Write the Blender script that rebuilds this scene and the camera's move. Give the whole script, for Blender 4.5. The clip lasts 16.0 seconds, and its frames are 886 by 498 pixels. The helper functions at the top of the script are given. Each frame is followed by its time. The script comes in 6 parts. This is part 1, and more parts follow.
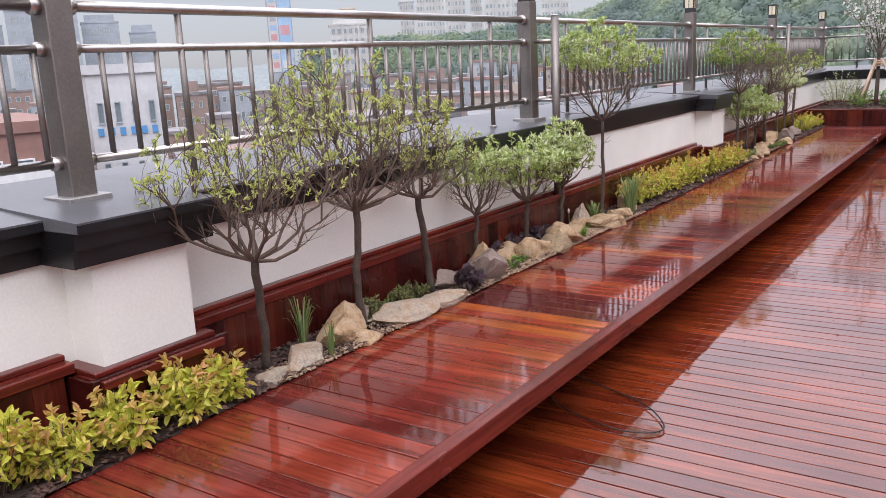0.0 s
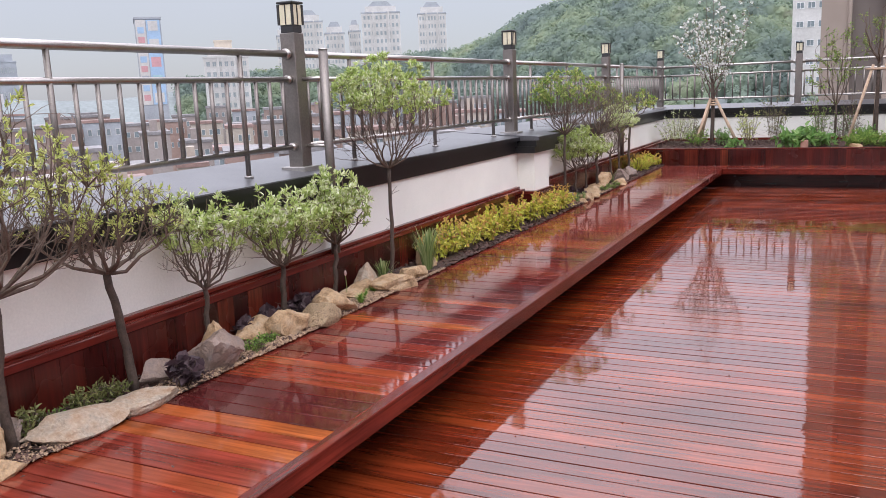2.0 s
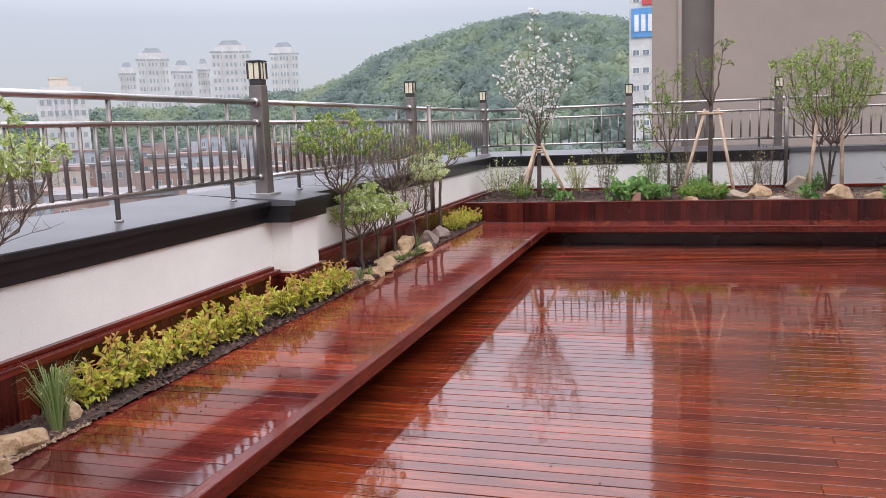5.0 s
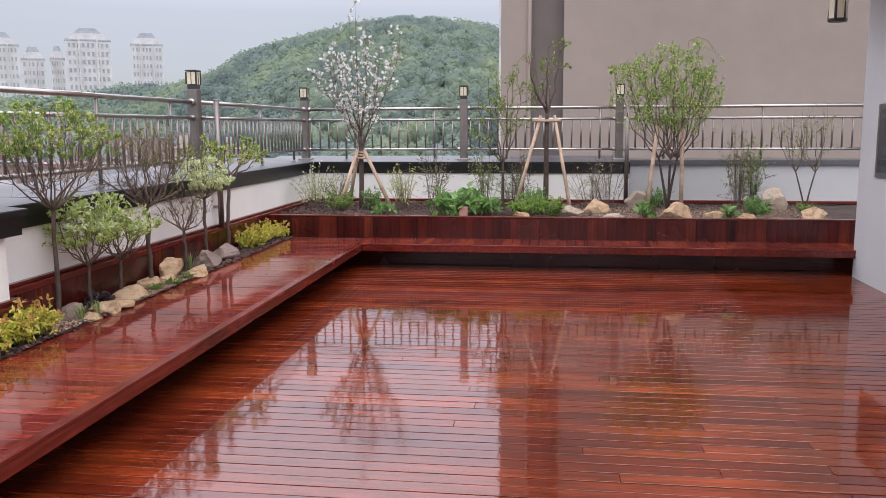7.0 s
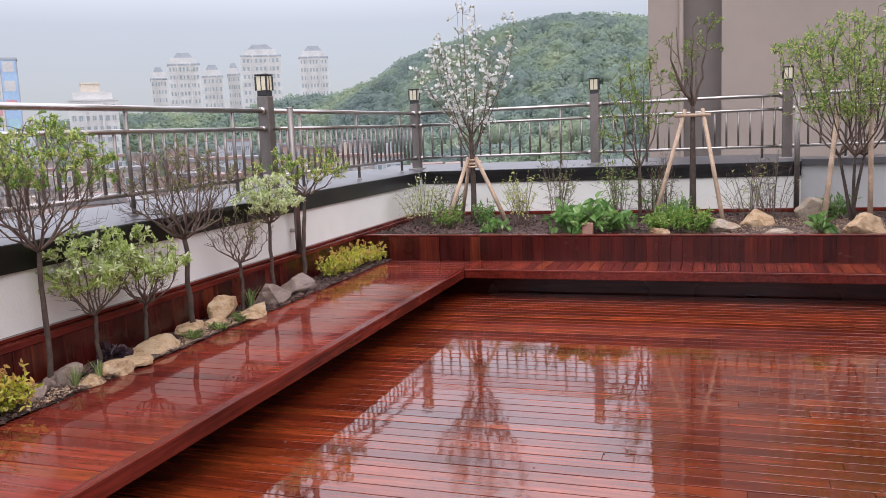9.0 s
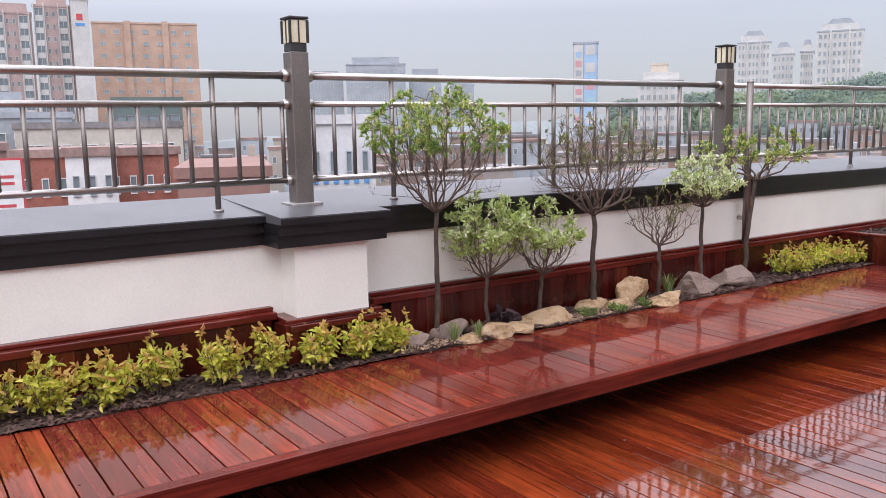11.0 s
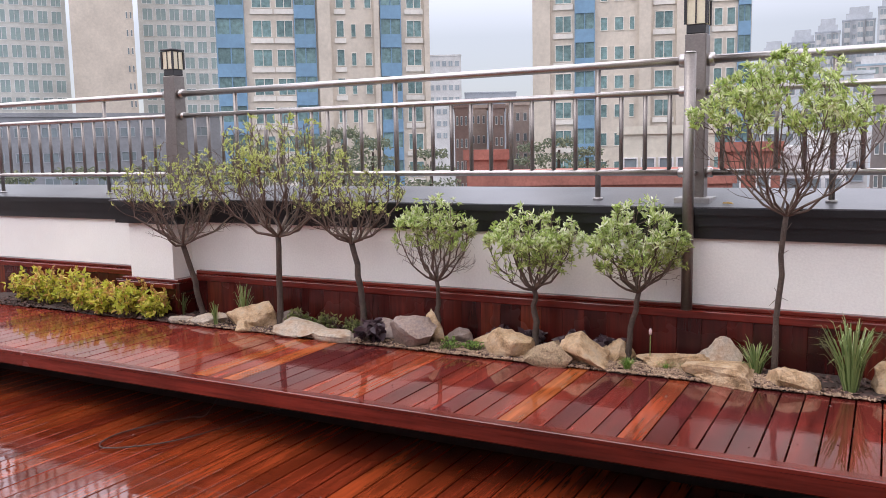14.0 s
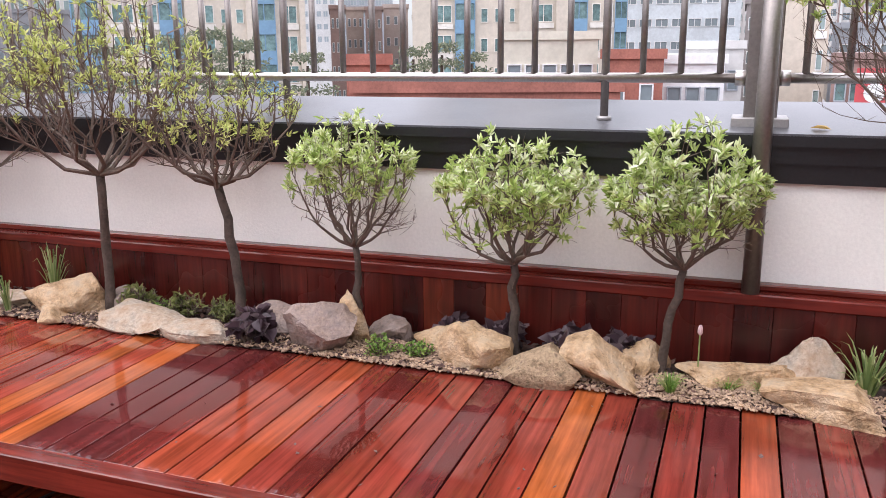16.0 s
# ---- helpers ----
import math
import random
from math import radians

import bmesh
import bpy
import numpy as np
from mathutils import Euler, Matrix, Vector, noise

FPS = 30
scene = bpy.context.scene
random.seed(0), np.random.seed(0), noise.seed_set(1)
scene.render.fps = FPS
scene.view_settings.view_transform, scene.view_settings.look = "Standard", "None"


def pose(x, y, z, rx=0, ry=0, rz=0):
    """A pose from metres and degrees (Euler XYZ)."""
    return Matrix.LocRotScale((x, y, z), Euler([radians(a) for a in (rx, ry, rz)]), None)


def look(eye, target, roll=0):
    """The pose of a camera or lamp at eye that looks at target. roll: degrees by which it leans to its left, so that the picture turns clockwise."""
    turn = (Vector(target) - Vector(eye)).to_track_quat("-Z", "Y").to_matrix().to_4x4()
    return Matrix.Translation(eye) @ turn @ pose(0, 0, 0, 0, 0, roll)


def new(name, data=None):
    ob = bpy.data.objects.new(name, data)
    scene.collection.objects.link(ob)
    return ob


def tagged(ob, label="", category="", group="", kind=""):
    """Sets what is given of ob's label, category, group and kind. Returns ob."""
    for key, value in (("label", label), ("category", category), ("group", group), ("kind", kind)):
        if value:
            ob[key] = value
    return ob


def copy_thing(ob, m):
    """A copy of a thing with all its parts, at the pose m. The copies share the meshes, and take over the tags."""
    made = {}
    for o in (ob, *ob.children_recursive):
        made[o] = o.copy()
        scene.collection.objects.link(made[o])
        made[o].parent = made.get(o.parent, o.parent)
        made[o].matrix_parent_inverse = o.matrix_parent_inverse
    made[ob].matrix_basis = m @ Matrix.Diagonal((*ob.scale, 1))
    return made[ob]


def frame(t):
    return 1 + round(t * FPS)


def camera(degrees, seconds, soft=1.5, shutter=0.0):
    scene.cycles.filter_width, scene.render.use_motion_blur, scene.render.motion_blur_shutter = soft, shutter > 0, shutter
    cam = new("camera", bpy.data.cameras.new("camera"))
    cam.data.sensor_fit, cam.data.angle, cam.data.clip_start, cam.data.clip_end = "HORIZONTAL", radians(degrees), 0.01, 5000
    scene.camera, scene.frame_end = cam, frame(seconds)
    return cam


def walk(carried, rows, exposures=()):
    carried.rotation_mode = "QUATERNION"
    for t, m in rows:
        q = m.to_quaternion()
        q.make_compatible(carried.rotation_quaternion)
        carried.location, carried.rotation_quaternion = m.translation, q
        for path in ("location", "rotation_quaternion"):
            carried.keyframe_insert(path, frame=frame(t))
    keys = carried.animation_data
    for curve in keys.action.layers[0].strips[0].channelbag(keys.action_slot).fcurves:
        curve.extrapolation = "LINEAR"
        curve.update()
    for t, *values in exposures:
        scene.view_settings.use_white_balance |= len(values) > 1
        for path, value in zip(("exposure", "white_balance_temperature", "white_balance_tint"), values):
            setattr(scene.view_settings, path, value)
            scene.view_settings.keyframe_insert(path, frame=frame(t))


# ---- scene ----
cam = camera(56.2, 16.0, 0.4)
PATH = [
    (0, (0.168, 0.363, 1.456), (-0.939, 1.97, 1.021), -2.9),
    (0.5, (0.201, 0.569, 1.459), (-0.817, 2.239, 1.042), -2.9),
    (1, (0.224, 0.835, 1.483), (-0.71, 2.56, 1.093), -2.7),
    (1.5, (0.304, 1.123, 1.459), (-0.621, 2.86, 1.101), -2.7),
    (2, (0.375, 1.403, 1.459), (-0.498, 3.164, 1.089), -2.4),
    (2.5, (0.344, 1.751, 1.461), (-0.443, 3.551, 1.09), -2.3),
    (3, (0.336, 2.065, 1.466), (-0.419, 3.884, 1.117), -2.4),
    (3.5, (0.364, 2.419, 1.481), (-0.4, 4.237, 1.148), -3.4),
    (4, (0.329, 2.803, 1.482), (-0.369, 4.653, 1.177), -3.2),
    (4.2, (0.329, 2.935, 1.505), (-0.337, 4.797, 1.204), -2.8),
    (6.3, (0.636, 4.463, 1.447), (0.224, 6.398, 1.152), -1.2),
    (6.5, (0.686, 4.582, 1.477), (0.307, 6.522, 1.173), -0.7),
    (7, (0.78, 4.965, 1.474), (0.516, 6.927, 1.183), -0.3),
    (7.5, (0.871, 5.338, 1.438), (0.611, 7.3, 1.155), -0.8),
    (8, (0.959, 5.707, 1.438), (0.656, 7.662, 1.143), -1.3),
    (8.5, (0.982, 6.097, 1.458), (0.611, 8.041, 1.17), -1.9),
    (9, (0.963, 6.449, 1.488), (0.324, 8.323, 1.208), -2.5),
    (9.5, (0.989, 6.789, 1.475), (0.135, 8.577, 1.2), -2.7),
    (10, (1.017, 7.098, 1.478), (-0.03, 8.78, 1.206), -2.3),
    (10.2, (1.109, 7.197, 1.462), (-0.061, 8.796, 1.19), -2.0),
    (12.3, (1.858, 7.071, 1.398), (-0.111, 6.846, 1.127), -0.6),
    (12.5, (1.906, 7.004, 1.366), (-0.02, 6.532, 1.107), -0.5),
    (13, (1.904, 6.816, 1.367), (0.075, 6.055, 1.097), -0.9),
    (13.5, (1.827, 6.606, 1.338), (0.051, 5.723, 1.078), -1.2),
    (14, (1.579, 6.389, 1.315), (-0.171, 5.451, 1.076), -1.1),
    (14.5, (1.242, 6.098, 1.309), (-0.536, 5.221, 1.046), -1.0),
    (15, (0.869, 5.895, 1.303), (-0.924, 5.071, 0.975), -1.3),
    (15.5, (0.535, 5.698, 1.277), (-1.277, 4.951, 0.879), -0.8),
    (16, (0.241, 5.505, 1.262), (-1.591, 4.847, 0.802), -0.4),
]
walk(cam, [(t, look(eye, target, roll)) for t, eye, target, roll in PATH], [(0, 0.02), (4, 0.03), (7, -0.03), (10.2, 0.03), (12.5, 0.06), (14.5, 0.16), (16, 0.48)])

# ---- world and light: an overcast, rainy spring sky ----
world = bpy.data.worlds.new("overcast_sky")
scene.world = world
world.use_nodes = True
wn, wl = world.node_tree.nodes, world.node_tree.links
wn.clear()
sky = wn.new("ShaderNodeTexSky")
sky.sky_type, sky.sun_disc = "NISHITA", False
sky.sun_elevation, sky.sun_rotation = radians(55), radians(200)
sky_bg = wn.new("ShaderNodeBackground")
sky_bg.inputs["Strength"].default_value = 0.03
wl.new(sky.outputs[0], sky_bg.inputs[0])
w_tc = wn.new("ShaderNodeTexCoord")
w_sep = wn.new("ShaderNodeSeparateXYZ")
wl.new(w_tc.outputs["Generated"], w_sep.inputs[0])
w_ramp = wn.new("ShaderNodeValToRGB")
w_ramp.color_ramp.elements[0].position, w_ramp.color_ramp.elements[0].color = 0.0, (0.405, 0.415, 0.475, 1)
w_ramp.color_ramp.elements[1].position, w_ramp.color_ramp.elements[1].color = 1.0, (2.28, 2.23, 2.49, 1)
for w_pos, w_col in ((0.13, (0.52, 0.525, 0.605, 1)), (0.26, (1.23, 1.20, 1.375, 1)), (0.46, (1.92, 1.88, 2.11, 1))):
    w_ramp.color_ramp.elements.new(w_pos).color = w_col
wl.new(w_sep.outputs[2], w_ramp.inputs[0])
w_noise = wn.new("ShaderNodeTexNoise")
w_noise.inputs["Scale"].default_value, w_noise.inputs["Detail"].default_value = 2.2, 4.0
wl.new(w_tc.outputs["Generated"], w_noise.inputs["Vector"])
w_mul = wn.new("ShaderNodeMapRange")
w_mul.inputs["To Min"].default_value, w_mul.inputs["To Max"].default_value = 0.90, 1.10
wl.new(w_noise.outputs[0], w_mul.inputs[0])
cloud_bg = wn.new("ShaderNodeBackground")
wl.new(w_ramp.outputs[0], cloud_bg.inputs[0])
wl.new(w_mul.outputs[0], cloud_bg.inputs["Strength"])
w_add, w_out = wn.new("ShaderNodeAddShader"), wn.new("ShaderNodeOutputWorld")
wl.new(sky_bg.outputs[0], w_add.inputs[0])
wl.new(cloud_bg.outputs[0], w_add.inputs[1])
wl.new(w_add.outputs[0], w_out.inputs[0])

sun = new("sun", bpy.data.lights.new("sun", "SUN"))
sun.data.energy, sun.data.angle, sun.data.color = 1.0, radians(40), (1.0, 0.97, 0.93)
sun.matrix_world = look((6, -8, 14), (0, 0, 0))


# ---- materials ----
def graph(name):
    m = bpy.data.materials.new(name)
    m.use_nodes = True
    nt = m.node_tree
    return m, nt, nt.nodes, nt.links, nt.nodes["Principled BSDF"]


def ramp_node(nodes, stops):
    r = nodes.new("ShaderNodeValToRGB")
    els = r.color_ramp.elements
    while len(els) < len(stops):
        els.new(0.5)
    for e, (p, c) in zip(els, stops):
        e.position, e.color = p, (*c, 1)
    return r


def noise_node(nodes, links, vec, scale, detail=4.0, rough=0.55):
    n = nodes.new("ShaderNodeTexNoise")
    n.inputs["Scale"].default_value, n.inputs["Detail"].default_value, n.inputs["Roughness"].default_value = scale, detail, rough
    links.new(vec, n.inputs["Vector"])
    return n


def range_node(nodes, links, value, a, b, lo=0.0, hi=1.0):
    n = nodes.new("ShaderNodeMapRange")
    for k, v in (("From Min", lo), ("From Max", hi), ("To Min", a), ("To Max", b)):
        n.inputs[k].default_value = v
    links.new(value, n.inputs["Value"])
    return n.outputs[0]


def mix_node(nodes, links, a, b, fac, mode="MULTIPLY"):
    n = nodes.new("ShaderNodeMix")
    n.data_type, n.blend_type = "RGBA", mode
    n.inputs["Factor"].default_value = 1.0
    for sock, val in ((n.inputs["Factor"], fac), (n.inputs[6], a), (n.inputs[7], b)):
        if hasattr(val, "is_output"):
            links.new(val, sock)
        elif isinstance(val, tuple):
            sock.default_value = (*val, 1)
        else:
            sock.default_value = val
    return n.outputs[2]


def bump_node(nodes, links, bsdf, height, strength, dist=0.01):
    b = nodes.new("ShaderNodeBump")
    b.inputs["Strength"].default_value, b.inputs["Distance"].default_value = strength, dist
    links.new(height, b.inputs["Height"])
    links.new(b.outputs[0], bsdf.inputs["Normal"])


def wet_wood(name, stops, rough=(0.05, 0.32), wet=1.5, run=(1.3, 22.0, 22.0), shine=(0.52, 0.36)):
    """Oiled red hardwood under rain: colour by board, grain stretched along one way, wet gloss in patches."""
    m, nt, nodes, links, bsdf = graph(name)
    tc, info, geo = nodes.new("ShaderNodeTexCoord"), nodes.new("ShaderNodeObjectInfo"), nodes.new("ShaderNodeNewGeometry")
    mp = nodes.new("ShaderNodeMapping")
    mp.inputs["Scale"].default_value = run
    links.new(tc.outputs["Object"], mp.inputs["Vector"])
    off = nodes.new("ShaderNodeVectorMath")
    off.operation = "ADD"
    links.new(mp.outputs[0], off.inputs[0])
    sc = nodes.new("ShaderNodeMath")
    sc.operation, sc.inputs[1].default_value = "MULTIPLY", 91.0
    links.new(info.outputs["Random"], sc.inputs[0])
    links.new(sc.outputs[0], off.inputs[1])
    grain = noise_node(nodes, links, off.outputs[0], 2.2, 6.0, 0.62)
    streak = noise_node(nodes, links, off.outputs[0], 0.55, 3.0)
    base = ramp_node(nodes, stops)
    links.new(info.outputs["Random"], base.inputs[0])
    c = mix_node(nodes, links, base.outputs[0], range_node(nodes, links, grain.outputs[0], 0.55, 1.4, 0.25, 0.75), 1.0)
    c = mix_node(nodes, links, c, range_node(nodes, links, streak.outputs[0], 0.7, 1.25, 0.3, 0.7), 1.0)
    stain = noise_node(nodes, links, geo.outputs["Position"], 1.7, 5.0, 0.6)
    c = mix_node(nodes, links, c, range_node(nodes, links, stain.outputs[0], 0.62, 1.25, 0.3, 0.7), 1.0)
    links.new(c, bsdf.inputs["Base Color"])
    puddle = noise_node(nodes, links, geo.outputs["Position"], 1.1, 4.0, 0.55)
    links.new(range_node(nodes, links, puddle.outputs[0], rough[0], rough[1], 0.38, 0.72), bsdf.inputs["Roughness"])
    bsdf.inputs["IOR"].default_value = wet
    damp = noise_node(nodes, links, geo.outputs["Position"], 0.7, 3.0)
    links.new(range_node(nodes, links, damp.outputs[0], shine[0], shine[1], 0.42, 0.68), bsdf.inputs["Specular IOR Level"])
    wave = noise_node(nodes, links, geo.outputs["Position"], 9.0, 3.0)
    mixed = nodes.new("ShaderNodeMath")
    mixed.operation = "ADD"
    links.new(range_node(nodes, links, grain.outputs[0], 0.0, 0.12), mixed.inputs[0])
    links.new(range_node(nodes, links, wave.outputs[0], 0.0, 1.0), mixed.inputs[1])
    bump_node(nodes, links, bsdf, mixed.outputs[0], 0.05, 0.01)
    return m


def surface(name, col, rough=0.6, var=0.25, scale=3.0, fine=40.0, bump=0.1, metal=0.0, ior=1.5, tint=None, island=False):
    """A plain material with colour variation at two scales and fine relief."""
    m, nt, nodes, links, bsdf = graph(name)
    geo = nodes.new("ShaderNodeNewGeometry")
    big = noise_node(nodes, links, geo.outputs["Position"], scale, 5.0, 0.6)
    small = noise_node(nodes, links, geo.outputs["Position"], fine, 4.0, 0.6)
    c = mix_node(nodes, links, col, range_node(nodes, links, big.outputs[0], 1 - var, 1 + var, 0.3, 0.7), 1.0)
    c = mix_node(nodes, links, c, range_node(nodes, links, small.outputs[0], 1 - var * 0.7, 1 + var * 0.7, 0.3, 0.7), 1.0)
    if tint:
        pick = geo.outputs["Random Per Island"] if island else big.outputs[0]
        c = mix_node(nodes, links, c, tint, range_node(nodes, links, pick, 0.0, 1.0, 0.0 if island else 0.4, 1.0 if island else 0.7), "MIX")
    links.new(c, bsdf.inputs["Base Color"])
    bsdf.inputs["Roughness"].default_value, bsdf.inputs["Metallic"].default_value, bsdf.inputs["IOR"].default_value = rough, metal, ior
    if bump:
        bump_node(nodes, links, bsdf, small.outputs[0], bump, 0.01)
    return m


def leafy(name, stops, rough=0.45, through_light=0.35):
    """Leaves: each its own shade, letting some light through."""
    m, nt, nodes, links, bsdf = graph(name)
    geo = nodes.new("ShaderNodeNewGeometry")
    r = ramp_node(nodes, stops)
    links.new(geo.outputs["Random Per Island"], r.inputs[0])
    links.new(r.outputs[0], bsdf.inputs["Base Color"])
    bsdf.inputs["Roughness"].default_value = rough
    tr, mx = nodes.new("ShaderNodeBsdfTranslucent"), nodes.new("ShaderNodeMixShader")
    links.new(r.outputs[0], tr.inputs[0])
    mx.inputs[0].default_value = through_light
    links.new(bsdf.outputs[0], mx.inputs[1])
    links.new(tr.outputs[0], mx.inputs[2])
    links.new(mx.outputs[0], nodes["Material Output"].inputs[0])
    return m


RED = [(0.0, (0.125, 0.019, 0.015)), (0.22, (0.16, 0.025, 0.018)), (0.5, (0.195, 0.031, 0.02)), (0.78, (0.22, 0.036, 0.02)), (0.94, (0.24, 0.043, 0.02)), (1.0, (0.27, 0.053, 0.021))]
DEEP = [(0.0, (0.115, 0.016, 0.0072)), (0.3, (0.144, 0.0212, 0.0078)), (0.7, (0.180, 0.0288, 0.0088)), (1.0, (0.226, 0.040, 0.0108))]
M_DECK = wet_wood("wet_deck_wood", DEEP, (0.012, 0.10), 1.58, shine=(0.66, 0.48))
M_BENCH = wet_wood("wet_bench_wood", RED, (0.015, 0.15), 1.55, shine=(0.66, 0.46))
M_BENCH_ORANGE = wet_wood("fresh_orange_bench_wood", [(0.0, (0.27, 0.058, 0.018)), (1.0, (0.34, 0.085, 0.024))], (0.02, 0.16), 1.5, shine=(0.66, 0.46))
M_BENCH_DARK = wet_wood("dark_purple_bench_wood", [(0.0, (0.075, 0.0145, 0.0145)), (1.0, (0.11, 0.019, 0.017))], (0.015, 0.15), 1.55, shine=(0.66, 0.46))
# Dark maroon boards, with shade under the trim also put into the tone.
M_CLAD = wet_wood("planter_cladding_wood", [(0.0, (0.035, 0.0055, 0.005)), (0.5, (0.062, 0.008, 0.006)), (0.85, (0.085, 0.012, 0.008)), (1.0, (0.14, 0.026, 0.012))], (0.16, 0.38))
M_TRIM = wet_wood("red_timber_trim", [(0.0, (0.115, 0.015, 0.011)), (1.0, (0.16, 0.022, 0.013))], (0.10, 0.30), 1.5, (22.0, 1.3, 22.0))
# Near-black: shade under the benches and behind the boards is put into it.
M_DARK = surface("shade_blackened_frame", (0.016, 0.006, 0.005), 0.8, 0.3, 4, 30)
M_WALL = surface("white_stucco", (0.86, 0.845, 0.795), 0.85, 0.06, 1.2, 90, 0.14)
# White render darkened to grey: shade of eave and neighbour put into colour.
M_HOUSE = surface("shade_greyed_render", (0.52, 0.52, 0.52), 0.85, 0.05, 1.2, 90, 0.14)
M_BLACK = surface("black_granite", (0.010, 0.010, 0.011), 0.34, 0.4, 5, 120, 0.05)
M_COPING = surface("wet_grey_granite", (0.095, 0.095, 0.103), 0.34, 0.28, 2.0, 150, 0.06)
M_STEEL = surface("brushed_steel", (0.50, 0.465, 0.44), 0.28, 0.15, 6, 120, 0.03, 1.0)
M_POST = surface("satin_steel_post", (0.24, 0.215, 0.20), 0.42, 0.15, 4, 90, 0.03, 0.8)
M_LAMP = surface("dark_lamp_metal", (0.03, 0.03, 0.032), 0.4, 0.2, 8, 90)
M_LGLASS = surface("frosted_lamp_glass", (0.74, 0.68, 0.50), 0.35, 0.06, 12, 80, 0.0)
M_SOIL = surface("dark_planting_soil", (0.055, 0.035, 0.028), 0.9, 0.5, 6, 60, 0.8)
M_MULCH = surface("bark_mulch", (0.13, 0.07, 0.055), 0.75, 0.4, 12, 80, 0.4, tint=(0.045, 0.024, 0.02), island=True)
M_GRAVEL = surface("buff_gravel", (0.50, 0.35, 0.23), 0.7, 0.25, 20, 120, 0.2, tint=(0.26, 0.17, 0.12), island=True)
M_SAND = surface("ochre_sandstone", (0.49, 0.31, 0.165), 0.75, 0.5, 16, 85, 1.0, tint=(0.47, 0.36, 0.25))
M_SAND2 = surface("pale_sandstone", (0.48, 0.40, 0.32), 0.75, 0.42, 14, 70, 1.0, tint=(0.32, 0.20, 0.12))
M_PIT = surface("pitted_sandstone", (0.46, 0.33, 0.20), 0.8, 0.6, 45, 110, 1.0, tint=(0.22, 0.15, 0.10))
M_ROCK = surface("grey_pink_rock", (0.33, 0.235, 0.19), 0.7, 0.42, 14, 75, 1.0, tint=(0.20, 0.16, 0.15))
M_BARK = surface("grey_brown_bark", (0.078, 0.054, 0.042), 0.8, 0.35, 20, 110, 0.6)
M_TWIG = surface("reddish_twig_bark", (0.125, 0.088, 0.068), 0.75, 0.3, 20, 110, 0.2)
M_STAKE = surface("peeled_pine_stake", (0.46, 0.33, 0.235), 0.7, 0.25, 8, 70, 0.3)
M_YGREEN = leafy("young_yellow_green_leaf", [(0, (0.36, 0.44, 0.11)), (0.5, (0.54, 0.59, 0.18)), (1, (0.68, 0.69, 0.30))])
M_VARI = leafy("variegated_willow_leaf", [(0, (0.34, 0.44, 0.14)), (0.35, (0.55, 0.63, 0.28)), (0.65, (0.74, 0.79, 0.48)), (1, (0.86, 0.87, 0.70))])
M_HALF = leafy("green_willow_leaf", [(0, (0.22, 0.32, 0.075)), (0.5, (0.44, 0.55, 0.16)), (1, (0.66, 0.73, 0.31))])
M_GREEN = leafy("fresh_green_leaf", [(0, (0.11, 0.23, 0.04)), (0.6, (0.24, 0.38, 0.08)), (1, (0.40, 0.50, 0.14))])
M_GOLD = leafy("golden_shrub_leaf", [(0, (0.42, 0.48, 0.06)), (0.55, (0.68, 0.66, 0.11)), (0.84, (0.80, 0.72, 0.18)), (1, (0.62, 0.32, 0.13))])
M_COPPER = leafy("coppery_shoot_leaf", [(0, (0.66, 0.58, 0.12)), (0.5, (0.62, 0.42, 0.13)), (1, (0.56, 0.28, 0.13))])
M_OLIVE = leafy("dull_olive_leaf", [(0, (0.12, 0.14, 0.05)), (0.6, (0.24, 0.26, 0.09)), (1, (0.34, 0.32, 0.14))])
M_GRASS = leafy("grass_blade", [(0, (0.12, 0.20, 0.06)), (0.6, (0.30, 0.38, 0.14)), (1, (0.50, 0.53, 0.28))])
M_HOSTA = leafy("broad_green_leaf", [(0, (0.10, 0.22, 0.055)), (0.6, (0.20, 0.36, 0.10)), (1, (0.34, 0.49, 0.18))])
M_PURPLE = leafy("purple_coral_bells_leaf", [(0, (0.05, 0.03, 0.038)), (0.6, (0.12, 0.075, 0.09)), (1, (0.25, 0.19, 0.20))])
M_PETAL = leafy("white_blossom_petal", [(0, (0.74, 0.74, 0.70)), (1, (0.86, 0.86, 0.84))], 0.6)
M_PINK = leafy("pale_pink_petal", [(0, (0.75, 0.5, 0.52)), (1, (0.85, 0.7, 0.7))], 0.6)


